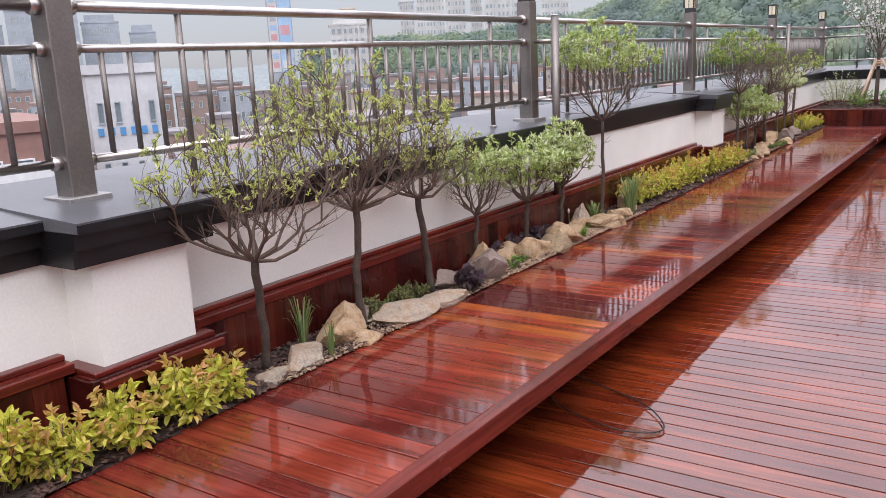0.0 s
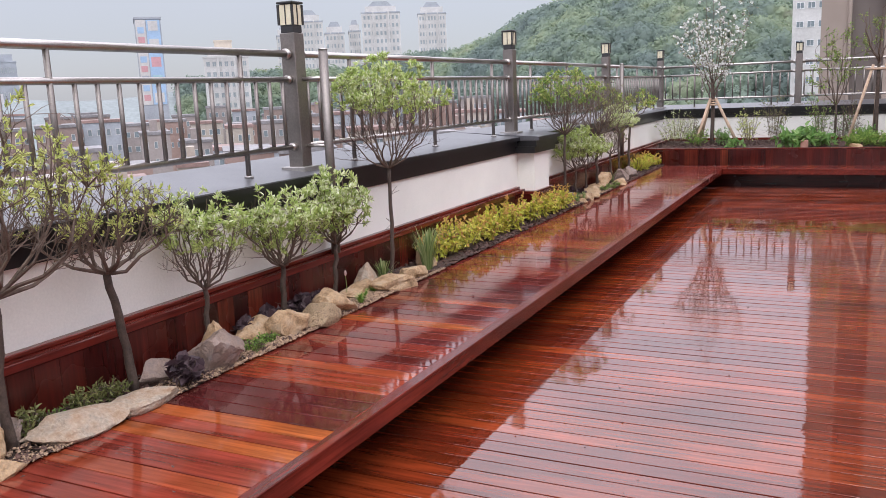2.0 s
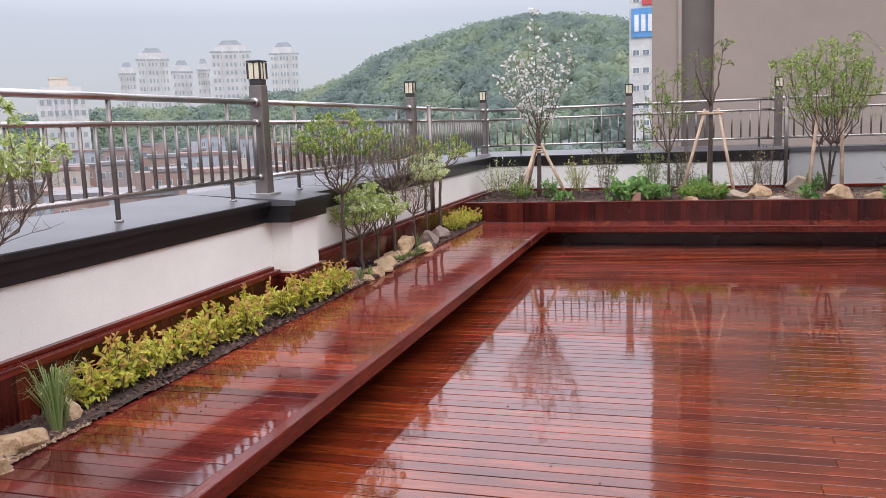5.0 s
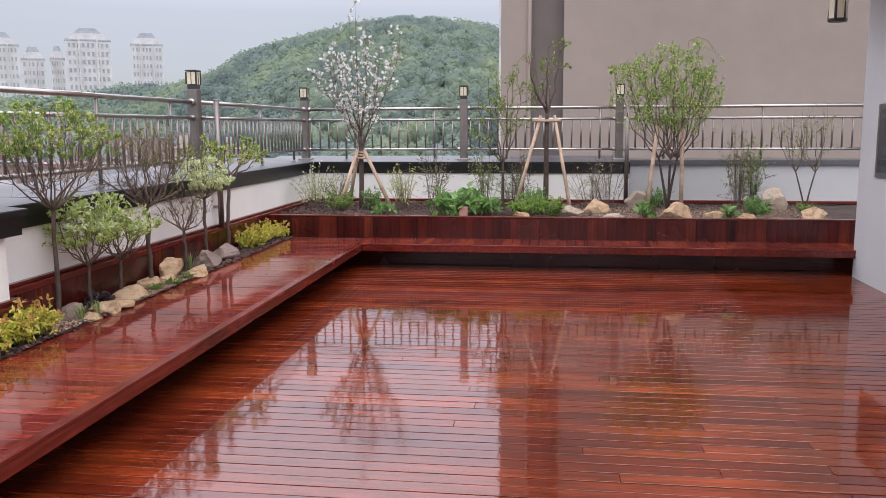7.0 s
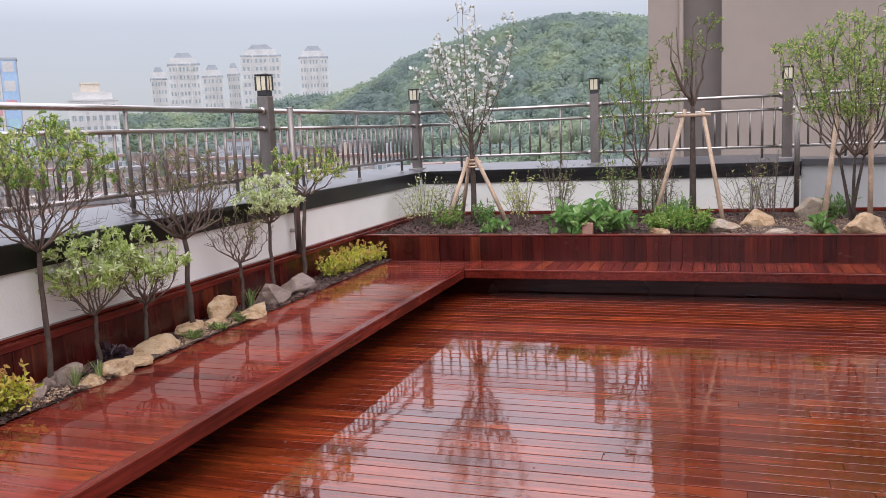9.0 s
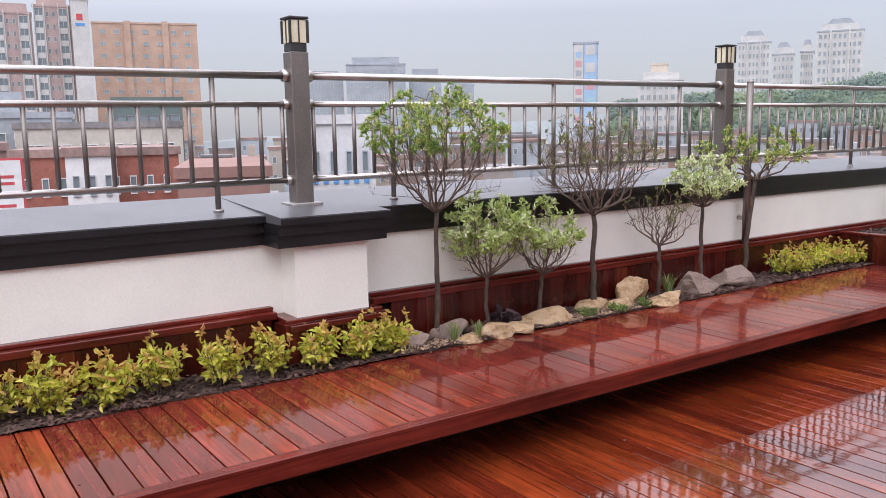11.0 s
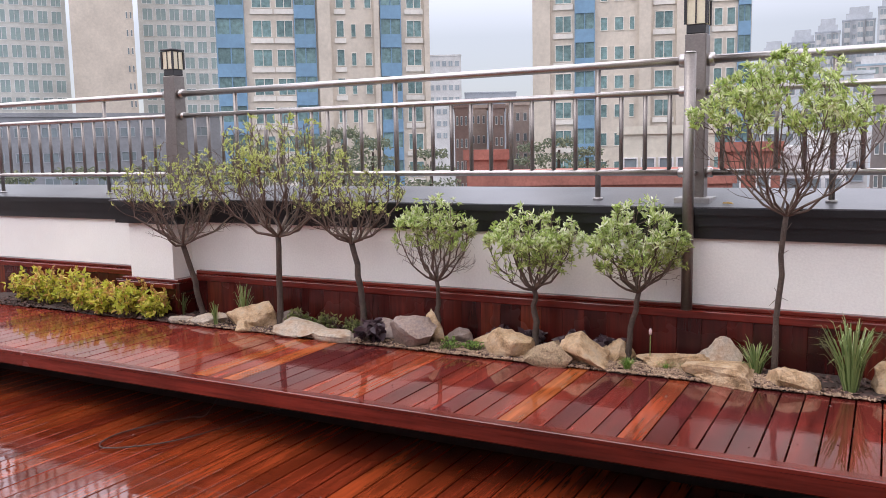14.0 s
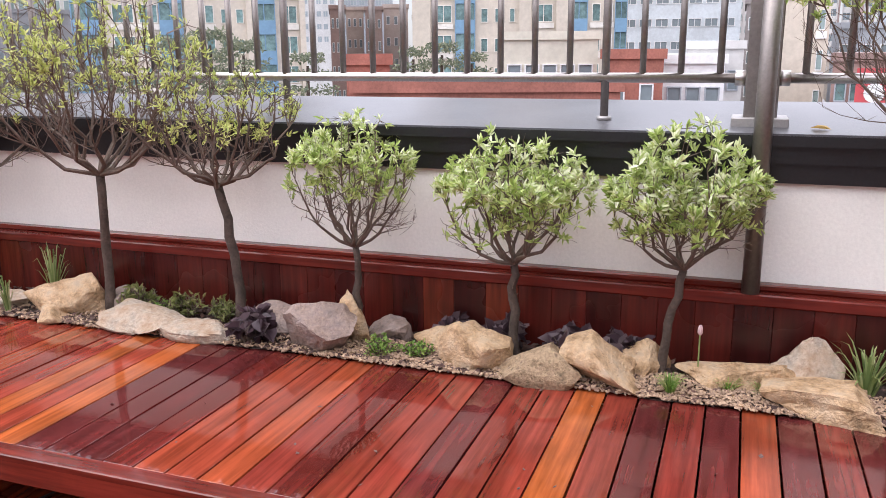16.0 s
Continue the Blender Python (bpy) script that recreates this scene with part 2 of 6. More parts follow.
# ---- mesh helpers ----
class Shape:
    """Collects vertices and faces for one mesh."""

    def __init__(self):
        self.v, self.f = [], []

    def add(self, verts, faces):
        n = len(self.v)
        self.v.extend([tuple(p) for p in verts])
        self.f.extend([tuple(i + n for i in q) for q in faces])
        return self

    def box(self, x0, y0, z0, x1, y1, z1):
        return self.add([(x, y, z) for z in (z0, z1) for y in (y0, y1) for x in (x0, x1)],
                        [(0, 2, 3, 1), (4, 5, 7, 6), (0, 1, 5, 4), (2, 6, 7, 3), (0, 4, 6, 2), (1, 3, 7, 5)])

    def cbox(self, x0, y0, z0, x1, y1, z1, c=0.003):
        """A box with chamfered edges."""
        bm = bmesh.new()
        bmesh.ops.create_cube(bm, size=1.0, matrix=Matrix.Translation(((x0 + x1) / 2, (y0 + y1) / 2, (z0 + z1) / 2)) @ Matrix.Diagonal((x1 - x0, y1 - y0, z1 - z0, 1)))
        bmesh.ops.bevel(bm, geom=bm.edges[:], offset=c, segments=1, affect="EDGES")
        bm.verts.index_update()
        self.add([v.co[:] for v in bm.verts], [[v.index for v in f.verts] for f in bm.faces])
        bm.free()
        return self

    def tube(self, pts, radii, sides=6, caps=True):
        """A tube along points, with a radius at each."""
        pts = [Vector(p) for p in pts]
        n0, ref = len(self.v), Vector((0.31, 0.17, 0.93))
        for i, p in enumerate(pts):
            d = (pts[min(i + 1, len(pts) - 1)] - pts[max(i - 1, 0)]).normalized()
            a = d.cross(ref if abs(d.dot(ref)) < 0.95 else Vector((1, 0, 0))).normalized()
            b = d.cross(a)
            r = radii[i] if hasattr(radii, "__len__") else radii
            for k in range(sides):
                t = 2 * math.pi * k / sides
                self.v.append(tuple(p + (a * math.cos(t) + b * math.sin(t)) * r))
        for i in range(len(pts) - 1):
            for k in range(sides):
                q, w = n0 + i * sides + k, n0 + i * sides + (k + 1) % sides
                self.f.append((q, w, w + sides, q + sides))
        if caps:
            self.f.append(tuple(n0 + k for k in reversed(range(sides))))
            self.f.append(tuple(n0 + (len(pts) - 1) * sides + k for k in range(sides)))
        return self

    def prism(self, outline, axis, a, b):
        """A closed outline in two coordinates, drawn out along the third axis from a to b."""
        n = len(outline)

        def put(p, w):
            return {"x": (w, p[0], p[1]), "y": (p[0], w, p[1]), "z": (p[0], p[1], w)}[axis]
        verts = [put(p, a) for p in outline] + [put(p, b) for p in outline]
        faces = [tuple(range(n)), tuple(reversed(range(n, 2 * n)))] + [(i, i + n, (i + 1) % n + n, (i + 1) % n) for i in range(n)]
        return self.add(verts, faces)

    def leaf(self, p, d, up, length, width, curl=0.15):
        """A pointed leaf from p along d, folded along its midrib."""
        d = d.normalized()
        s = d.cross(up)
        s = s.normalized() if s.length > 1e-4 else Vector((1, 0, 0))
        n = s.cross(d)
        w, lift = width / 2, n * (width * 0.22)
        tip = p + d * length - n * (length * curl)
        a, b = p + d * length * 0.32, p + d * length * 0.7 - n * (length * curl * 0.4)
        return self.add([p, a + s * w + lift, b + s * w * 0.8 + lift, tip, b - s * w * 0.8 + lift, a - s * w + lift], [(0, 1, 2, 3), (0, 3, 4, 5)])

    def mesh(self, name, material, smooth=False):
        me = bpy.data.meshes.new(name)
        me.from_pydata(self.v, [], self.f)
        bm = bmesh.new()
        bm.from_mesh(me)
        if len(self.f) < 20000 and not smooth == "leaf":
            bmesh.ops.recalc_face_normals(bm, faces=bm.faces[:])
        bm.to_mesh(me)
        bm.free()
        me.materials.append(material)
        if smooth is True:
            me.shade_smooth()
        return me


def obj(name, shape, material, smooth=False):
    return new(name, shape.mesh(name, material, smooth))


def part(name, shape, material, parent, label="", smooth=False):
    ob = obj(name, shape, material, smooth)
    ob.parent = parent
    if label:
        ob["label"] = label
    return ob


def piece(name, data, parent, m):
    """A repeated piece that shares its mesh with the others of its kind."""
    ob = new(name, data)
    ob.parent = parent
    ob.matrix_basis = m
    return ob


def base_at(name, x, y, z, label, category, group="", kind=""):
    ob = new(name)
    ob.location = (x, y, z)
    ob.empty_display_size = 0.1
    return tagged(ob, label, category, group, kind)


def rnd(a, b):
    return random.uniform(a, b)


# ---- the terrace: levels and lines ----
BENCH_Z, SOIL_Z = 0.268, 0.275
BENCH_FRONT, BENCH_BACK = -1.235, -2.115
WALL_X, CLAD_X = -2.49, -2.425
RAIL_X, FAR_RAIL_Y = -2.62, 16.12
FAR_FRONT, FAR_BACK, FAR_WALL_Y = 13.39, 13.90, 15.93
RIGHT_X = 3.69
POSTS = [-1.62, 2.09, 5.555, 9.06, 12.58]
PILASTERS = [(1.91, 2.30), (8.87, 9.28)]


def structure(name, shape, material, label):
    return tagged(obj(name, shape, material), label, name.split("_")[0], kind="structure")


# Ground far below, one sheet to the horizon.
structure("ground", Shape().box(-1500, -1500, -16.4, 1500, 1500, -16.0), surface("city_asphalt", (0.11, 0.115, 0.12), 0.8, 0.3, 0.05, 2.0, 0.0), "wet grey city ground far below the terrace")
# The building under the terrace.
structure("roof_slab", Shape().box(-3.0, -7, -1.2, 12, 16.4, -0.12), M_DARK, "dark roof slab under the timber deck")

# Long parapet: white wall, pilasters, stepped black band and sloping grey coping.
wall = structure("wall_west", Shape().box(-2.98, -7, -0.1, WALL_X, FAR_WALL_Y + 0.3, 0.98), M_WALL, "white rendered parapet wall along the terrace")
for a, b in PILASTERS:
    part("pilaster", Shape().box(WALL_X - 0.01, a, -0.1, -2.32, b, 0.875), M_WALL, wall)


def coping(name, lo, hi, front, axis):
    """Sloping slab on two dark steps; outline across the wall, drawn out along it."""
    s = 1 if axis == "y" else -1
    back = -3.12 if axis == "y" else FAR_RAIL_Y + 0.42
    top = [(front, 0.987), (front, 1.022), (back, 1.078), (back, 0.987)]
    steps = [[(front - s * 0.025, 0.93), (front - s * 0.025, 0.986), (front - s * 0.3, 0.986), (front - s * 0.3, 0.93)],
             [(front - s * 0.045, 0.868), (front - s * 0.045, 0.929), (front - s * 0.3, 0.929), (front - s * 0.3, 0.868)]]
    slab = part(name, Shape().prism(top, axis, lo, hi), M_COPING, wall, "wet grey granite coping slab")
    part("slab_edge", Shape().box(*((front, lo, 0.985, front + 0.004, hi, 1.016) if axis == "y" else (lo, front - 0.004, 0.985, hi, front, 1.016))), M_BLACK, slab)
    for o in steps:
        part("coping_step", Shape().prism(o, axis, lo, hi), M_BLACK, slab, "black granite moulding under the coping")


marks = [-7, 1.83, 2.40, 8.77, 9.38, FAR_RAIL_Y - 0.36]
for i, (a, b) in enumerate(zip(marks, marks[1:])):
    coping("coping_slab", a, b, -2.235 if i % 2 else -2.425, "y")

# Far parapet: the same coping on the near part, a plain grey cap beyond it.
far_wall = structure("wall_north", Shape().box(-2.48, FAR_WALL_Y, -0.1, 1.74, 16.5, 0.98), M_WALL, "white rendered parapet wall at the far end")
# The neighbour's shade on this stretch is painted in by the greyer render.
part("wall_end", Shape().box(1.742, FAR_WALL_Y + 0.003, -0.1, 12, 16.5, 0.98), M_HOUSE, far_wall, "white rendered stretch of the far wall, greyed by painted shade")
coping("coping_slab", -3.12, 1.74, FAR_WALL_Y - 0.06, "x")
part("wall_cap", Shape().box(1.742, FAR_WALL_Y - 0.03, 0.981, 12, 16.52, 1.04), M_COPING, far_wall, "plain grey cap of the far wall")

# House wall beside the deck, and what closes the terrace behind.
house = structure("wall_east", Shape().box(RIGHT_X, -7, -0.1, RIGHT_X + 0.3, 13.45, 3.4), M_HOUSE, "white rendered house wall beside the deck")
part("window_frame", Shape().box(RIGHT_X - 0.012, 11.9, 1.0, RIGHT_X + 0.02, 13.02, 1.66), M_POST, house, "grey metal window frame")
part("window_pane", Shape().box(RIGHT_X - 0.016, 11.95, 1.05, RIGHT_X + 0.0, 12.97, 1.61), surface("dark_window_glass", (0.05, 0.06, 0.07), 0.08, 0.2, 3, 20, 0.0), house, "dark window glass")
# Unseen eave, inferred from the hanging lantern; it also shades wall and deck.
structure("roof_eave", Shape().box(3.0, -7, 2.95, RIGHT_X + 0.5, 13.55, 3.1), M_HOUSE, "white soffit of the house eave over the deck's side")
structure("wall_south", Shape().box(-2.98, -7.3, -0.1, RIGHT_X + 0.3, -7, 3.4), M_WALL, "white rendered house wall closing the terrace")

# Trim along the wall and the timber cladding under it.
TRIM = [(-7.0, 1.85, CLAD_X + 0.02, 0), (1.85, 2.37, -2.25, 1), (2.37, 8.80, CLAD_X + 0.02, 0), (8.80, 9.35, -2.25, 1), (9.35, FAR_WALL_Y - 0.05, CLAD_X + 0.02, 0)]
trim = structure("trim", Shape().cbox(WALL_X, -7.0, 0.492, CLAD_X + 0.03, 1.85, 0.53, 0.004), M_TRIM, "red-brown timber capping rail at the foot of the wall")
for a, b, front, out in TRIM[1:]:
    part("capping", Shape().cbox(WALL_X, a + 0.001, 0.492 - 0.04 * out, front + 0.01, b - 0.001, 0.53 - 0.045 * out, 0.004), M_TRIM, trim)
for a, b, front, out in TRIM:
    part("ledge", Shape().cbox(WALL_X + 0.002, a + 0.002, 0.53 - 0.045 * out, front - 0.04, b - 0.002, 0.55 - 0.045 * out, 0.004), M_TRIM, trim)
part("far_capping", Shape().cbox(-2.44, FAR_WALL_Y - 0.05, 0.492, 12, FAR_WALL_Y, 0.53, 0.004), M_TRIM, trim)

# Planting soil in both beds, sheets with a slightly uneven top.
def bed(name, x0, y0, x1, y1, z, step, amp, label):
    s, nx, ny = Shape(), max(2, int((x1 - x0) / step)), max(2, int((y1 - y0) / step))
    for j in range(ny + 1):
        for i in range(nx + 1):
            x, y = x0 + (x1 - x0) * i / nx, y0 + (y1 - y0) * j / ny
            s.v.append((x, y, z + amp * noise.noise((x * 3, y * 3, 1.7)) + amp * 0.5 * noise.noise((x * 11, y * 11, 5))))
    s.f = [(j * (nx + 1) + i, j * (nx + 1) + i + 1, (j + 1) * (nx + 1) + i + 1, (j + 1) * (nx + 1) + i) for j in range(ny) for i in range(nx)]
    return tagged(obj(name, s, M_SOIL, True), label, "soil", kind="structure")


bed("soil_bed", CLAD_X - 0.06, -7, BENCH_BACK + 0.02, FAR_BACK + 0.1, SOIL_Z, 0.05, 0.018, "dark damp planting soil behind the bench")
bed("far_soil_bed", -2.45, FAR_BACK + 0.02, 12, FAR_WALL_Y, 0.478, 0.08, 0.03, "dark damp planting soil in the far raised bed")

# ---- railing ----
railing = tagged(obj("railing", Shape().cbox(RAIL_X - 0.05, POSTS[0] - 0.05, 1.035, RAIL_X + 0.05, POSTS[0] + 0.05, 1.84, 0.004), M_POST), "brushed steel railing on the parapet with tubes and bars", "railing")
M_PLATE = surface("pale_base_plate", (0.36, 0.34, 0.33), 0.4, 0.15, 9, 90, 0.0, 0.5)
S_POST = Shape().cbox(-0.05, -0.05, 0.0, 0.05, 0.05, 0.81, 0.004).mesh("rail_post", M_POST)
S_PLATE = Shape().cbox(-0.085, -0.085, -0.03, 0.085, 0.085, 0.0, 0.003).mesh("base_plate", M_PLATE)
S_BAR = Shape().tube([(0, 0, 1.17), (0, 0, 1.575)], 0.0115, 8).mesh("baluster", M_POST, True)
S_STUB = Shape().tube([(0, 0, 1.035), (0, 0, 1.72)], 0.0145, 8).mesh("support_bar", M_POST, True)
S_FOOT = Shape().tube([(0, 0, 1.036), (0, 0, 1.05)], 0.026, 10).mesh("foot_disc", M_PLATE, True)
S_COLLAR = Shape().tube([(-0.02, 0, 0), (0.02, 0, 0)], 0.032, 10).mesh("collar", M_STEEL, True)


def post(x, y):
    p = piece("rail_post", S_POST, railing, pose(x, y, 1.03))
    piece("base_plate", S_PLATE, p, pose(0, 0, 0.028))


def span(x0, y0, x1, y1, lead=0.573):
    """Three tubes between two posts; every tenth bar is a support that stands on the coping, the first at lead."""
    d = Vector((x1 - x0, y1 - y0, 0))
    length = d.length
    d.normalize()
    turn = math.degrees(math.atan2(d.y, d.x))
    a, b = Vector((x0, y0, 0)) + d * 0.05, Vector((x1, y1, 0)) - d * 0.05
    for z, r in ((1.72, 0.021), (1.573, 0.0165), (1.178, 0.0165)):
        part("rail_tube", Shape().tube([a + Vector((0, 0, z)), b + Vector((0, 0, z))], r, 12), M_STEEL, railing, smooth=True)
        for q in (a + d * 0.012, b - d * 0.012):
            piece("collar", S_COLLAR, railing, pose(q.x, q.y, z, 0, 0, turn) @ Matrix.Diagonal((1, r / 0.021, r / 0.021, 1)))
    for i in range(-6, int(length / BAR_PITCH)):
        u = lead + BAR_PITCH * i
        if not 0.085 < u < length - 0.08:
            continue
        q = Vector((x0, y0, 0)) + d * u
        if i % 10 == 0:
            piece("support_bar", S_STUB, railing, pose(q.x, q.y, 0))
            piece("foot_disc", S_FOOT, railing, pose(q.x, q.y, 0))
        else:
            piece("baluster", S_BAR, railing, pose(q.x, q.y, 0))


BAR_PITCH = 0.1218
CORNER_Y = FAR_RAIL_Y
FAR_POSTS = [-0.43, 1.61, 5.12]
for y in POSTS[1:]:
    post(RAIL_X, y)
post(RAIL_X, CORNER_Y)
for x in FAR_POSTS:
    post(x, FAR_RAIL_Y)
for a, b in zip(POSTS, POSTS[1:] + [CORNER_Y]):
    span(RAIL_X, a, RAIL_X, b, {POSTS[1]: 0.535, POSTS[2]: 0.612}.get(a, 0.573))
for a, b in zip([RAIL_X] + FAR_POSTS, FAR_POSTS):
    span(a, FAR_RAIL_Y, b, FAR_RAIL_Y)

# Free-standing round standards in front of the coping, tied to the rails.
def standard(x, y, z0, dx, dy):
    s = base_at("steel_standard", x, y, z0, "round steel standard rising from the timber trim beside the railing", "pole", "steel standards")
    part("pole", Shape().tube([(0, 0, 0), (0, 0, 1.735 - z0)], 0.027, 14), M_POST, s, smooth=True)
    part("cap", Shape().tube([(0, 0, 1.735 - z0), (0, 0, 1.742 - z0)], [0.029, 0.02], 14), M_STEEL, s, smooth=True)
    for z in (1.573, 1.178):
        part("tie_bar", Shape().tube([(0, 0, z - z0), (dx, dy, z - z0)], 0.011, 8), M_STEEL, s, smooth=True)
    part("wall_bracket", Shape().tube([(0, 0, 0.72 - z0), (dx * 0.35, dy * 0.35, 0.72 - z0)], 0.016, 8), M_STEEL, s, smooth=True)


standard(-2.415, 5.565, 0.53, -0.20, 0)
standard(-2.415, 12.61, 0.53, -0.20, 0)
standard(1.69, FAR_WALL_Y - 0.1, 0.48, 0, 0.26)


# ---- lamps on the posts ----
def lantern(name, w, h, glass):
    """A square lamp: dark foot, four corner bars, panes, middle bar and a flat cap."""
    lamp = new(name)
    r = w / 2
    part("lamp_base", Shape().cbox(-r + 0.004, -r + 0.004, 0, r - 0.004, r - 0.004, 0.045, 0.004), M_LAMP, lamp)
    for sx, sy in ((-1, -1), (-1, 1), (1, -1), (1, 1)):
        part("corner_bar", Shape().box(sx * r - 0.006, sy * r - 0.006, 0.045, sx * r + 0.006, sy * r + 0.006, h - 0.018), M_LAMP, lamp)
    for k in range(4):
        p = part("pane", Shape().box(-r + 0.007, -r + 0.002, 0.046, r - 0.007, -r + 0.007, h - 0.019), glass, lamp, "cream frosted glass pane")
        p.matrix_basis = pose(0, 0, 0, 0, 0, 90 * k)
        q = part("glazing_bar", Shape().box(-0.003, -r - 0.003, 0.046, 0.003, -r + 0.001, h - 0.019), M_LAMP, p)
    part("cap", Shape().cbox(-r - 0.008, -r - 0.008, h - 0.014, r + 0.008, r + 0.008, h, 0.004), M_LAMP, lamp)
    return tagged(lamp, "dark square post lamp with cream frosted panes", "lamp", "post lamps")


first_lamp = lantern("post_lamp", 0.098, 0.178, M_LGLASS)
first_lamp.matrix_basis = pose(RAIL_X, POSTS[1], 1.84)
for x, y in [(RAIL_X, v) for v in POSTS[2:]] + [(RAIL_X, CORNER_Y), (FAR_POSTS[0], FAR_RAIL_Y), (FAR_POSTS[1], FAR_RAIL_Y), (RAIL_X, POSTS[0])]:
    copy_thing(first_lamp, pose(x, y, 1.84))

hanging = base_at("hanging_lantern", 3.36, 13.3, 2.42, "dark metal lantern hanging from a bracket on the house corner", "lamp")
part("lantern_body", Shape().tube([(0, 0, 0.0), (0, 0, 0.02), (0, 0, 0.24), (0, 0, 0.27), (0, 0, 0.34)], [0.085, 0.09, 0.075, 0.10, 0.02], 6), M_LAMP, hanging)
for k in range(6):
    a = math.radians(60 * k + 30)
    part("lantern_pane", Shape().box(-0.03, -0.004, 0.03, 0.03, 0.004, 0.22), M_LGLASS, hanging).matrix_basis = pose(0.075 * math.cos(a), 0.075 * math.sin(a), 0, 0, 0, math.degrees(a) + 90)
part("lantern_arm", Shape().tube([(0, 0, 0.34), (0, 0, 0.52), (0.1, 0, 0.55), (0.25, 0, 0.5)], 0.009, 6), M_LAMP, hanging)

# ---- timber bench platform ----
# Near-black sheet in place of the shaded open space under the bench.
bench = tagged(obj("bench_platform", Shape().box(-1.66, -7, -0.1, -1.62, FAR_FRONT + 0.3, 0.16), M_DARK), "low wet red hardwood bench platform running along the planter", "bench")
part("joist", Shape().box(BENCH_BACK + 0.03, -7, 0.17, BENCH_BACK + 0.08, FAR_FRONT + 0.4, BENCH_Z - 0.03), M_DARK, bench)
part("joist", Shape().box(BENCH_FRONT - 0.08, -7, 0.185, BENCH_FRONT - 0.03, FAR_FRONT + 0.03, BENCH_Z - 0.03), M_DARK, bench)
part("fascia", Shape().cbox(BENCH_FRONT - 0.001, -7, BENCH_Z - 0.078, BENCH_FRONT + 0.024, FAR_FRONT + 0.024, BENCH_Z - 0.006, 0.004), M_TRIM, bench, "red-brown fascia board along the edge")
part("edge_strip", Shape().cbox(BENCH_FRONT - 0.030, -7, BENCH_Z - 0.018, BENCH_FRONT + 0.026, FAR_FRONT + 0.026, BENCH_Z + 0.002, 0.003), M_TRIM, bench)
far_bench = tagged(obj("far_bench", Shape().box(-1.6, FAR_FRONT + 0.36, -0.1, RIGHT_X + 2, FAR_FRONT + 0.40, 0.16), M_CLAD), "low wet red hardwood bench in front of the far raised bed", "bench")
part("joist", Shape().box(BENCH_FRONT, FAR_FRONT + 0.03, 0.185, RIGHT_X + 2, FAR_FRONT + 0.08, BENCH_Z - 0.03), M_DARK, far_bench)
part("fascia", Shape().cbox(BENCH_FRONT + 0.025, FAR_FRONT - 0.001, BENCH_Z - 0.078, RIGHT_X + 2, FAR_FRONT + 0.024, BENCH_Z - 0.006, 0.004), M_TRIM, far_bench)
part("edge_strip", Shape().cbox(BENCH_FRONT + 0.027, FAR_FRONT - 0.003, BENCH_Z - 0.018, RIGHT_X + 2, FAR_FRONT + 0.03, BENCH_Z + 0.002, 0.003), M_TRIM, far_bench)

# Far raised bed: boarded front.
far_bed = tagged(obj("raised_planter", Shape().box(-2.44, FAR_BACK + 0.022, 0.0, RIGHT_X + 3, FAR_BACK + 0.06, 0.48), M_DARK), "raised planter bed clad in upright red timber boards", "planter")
part("planter_cap", Shape().cbox(-2.44, FAR_BACK - 0.003, 0.494, RIGHT_X + 3, FAR_BACK + 0.07, 0.512, 0.004), M_TRIM, far_bed)

# Loose black cable on the deck.
def smooth_path(pts, n=6):
    out = []
    for i in range(len(pts) - 1):
        p = [Vector(pts[max(0, min(len(pts) - 1, i + k))]) for k in (-1, 0, 1, 2)]
        for k in range(n):
            t = k / n
            out.append(0.5 * (2 * p[1] + (p[2] - p[0]) * t + (2 * p[0] - 5 * p[1] + 4 * p[2] - p[3]) * t * t + (3 * p[1] - p[0] - 3 * p[2] + p[3]) * t ** 3))
    return out + [Vector(pts[-1])]


tagged(obj("cable", Shape().tube(smooth_path([(-1.60, 3.40, 0.15), (-1.42, 3.42, 0.02), (-1.35, 3.366, 0.013), (-1.22, 3.294, 0.012), (-1.02, 3.238, 0.012), (-0.89, 3.275, 0.012), (-0.873, 3.358, 0.012), (-1.0, 3.508, 0.012), (-1.19, 3.60, 0.012), (-1.62, 3.75, 0.03)]), 0.0032, 6),
           surface("black_cable_rubber", (0.02, 0.015, 0.015), 0.4, 0.2, 9, 60, 0.0), True), "thin black cable looped on the wet deck", "cable")


# ---- planting ----
def curve_pts(a, c, b, n):
    return [a * (1 - t) ** 2 + c * (2 * t * (1 - t)) + b * t * t for t in (i / n for i in range(n + 1))]


def any_dir(up=0.0):
    d = Vector((random.gauss(0, 1), random.gauss(0, 1), random.gauss(0, 1) + up))
    return d.normalized()


def within(p, fork, top, radius, flat):
    """Keeps a twig's end inside the clipped, domed crown."""
    off = Vector((p.x - fork.x, p.y - fork.y, 0))
    if off.length > radius:
        off *= (radius + (off.length - radius) * 0.25) / off.length
    lid = top - min(1.2, (off.length / radius) ** 2) * flat * (top - fork.z)
    z = p.z if p.z < lid else lid + (p.z - lid) * 0.2
    z = max(z, fork.z + min(1.0, off.length / radius) * 0.14 * (top - fork.z))
    return Vector((fork.x + off.x, fork.y + off.y, z))


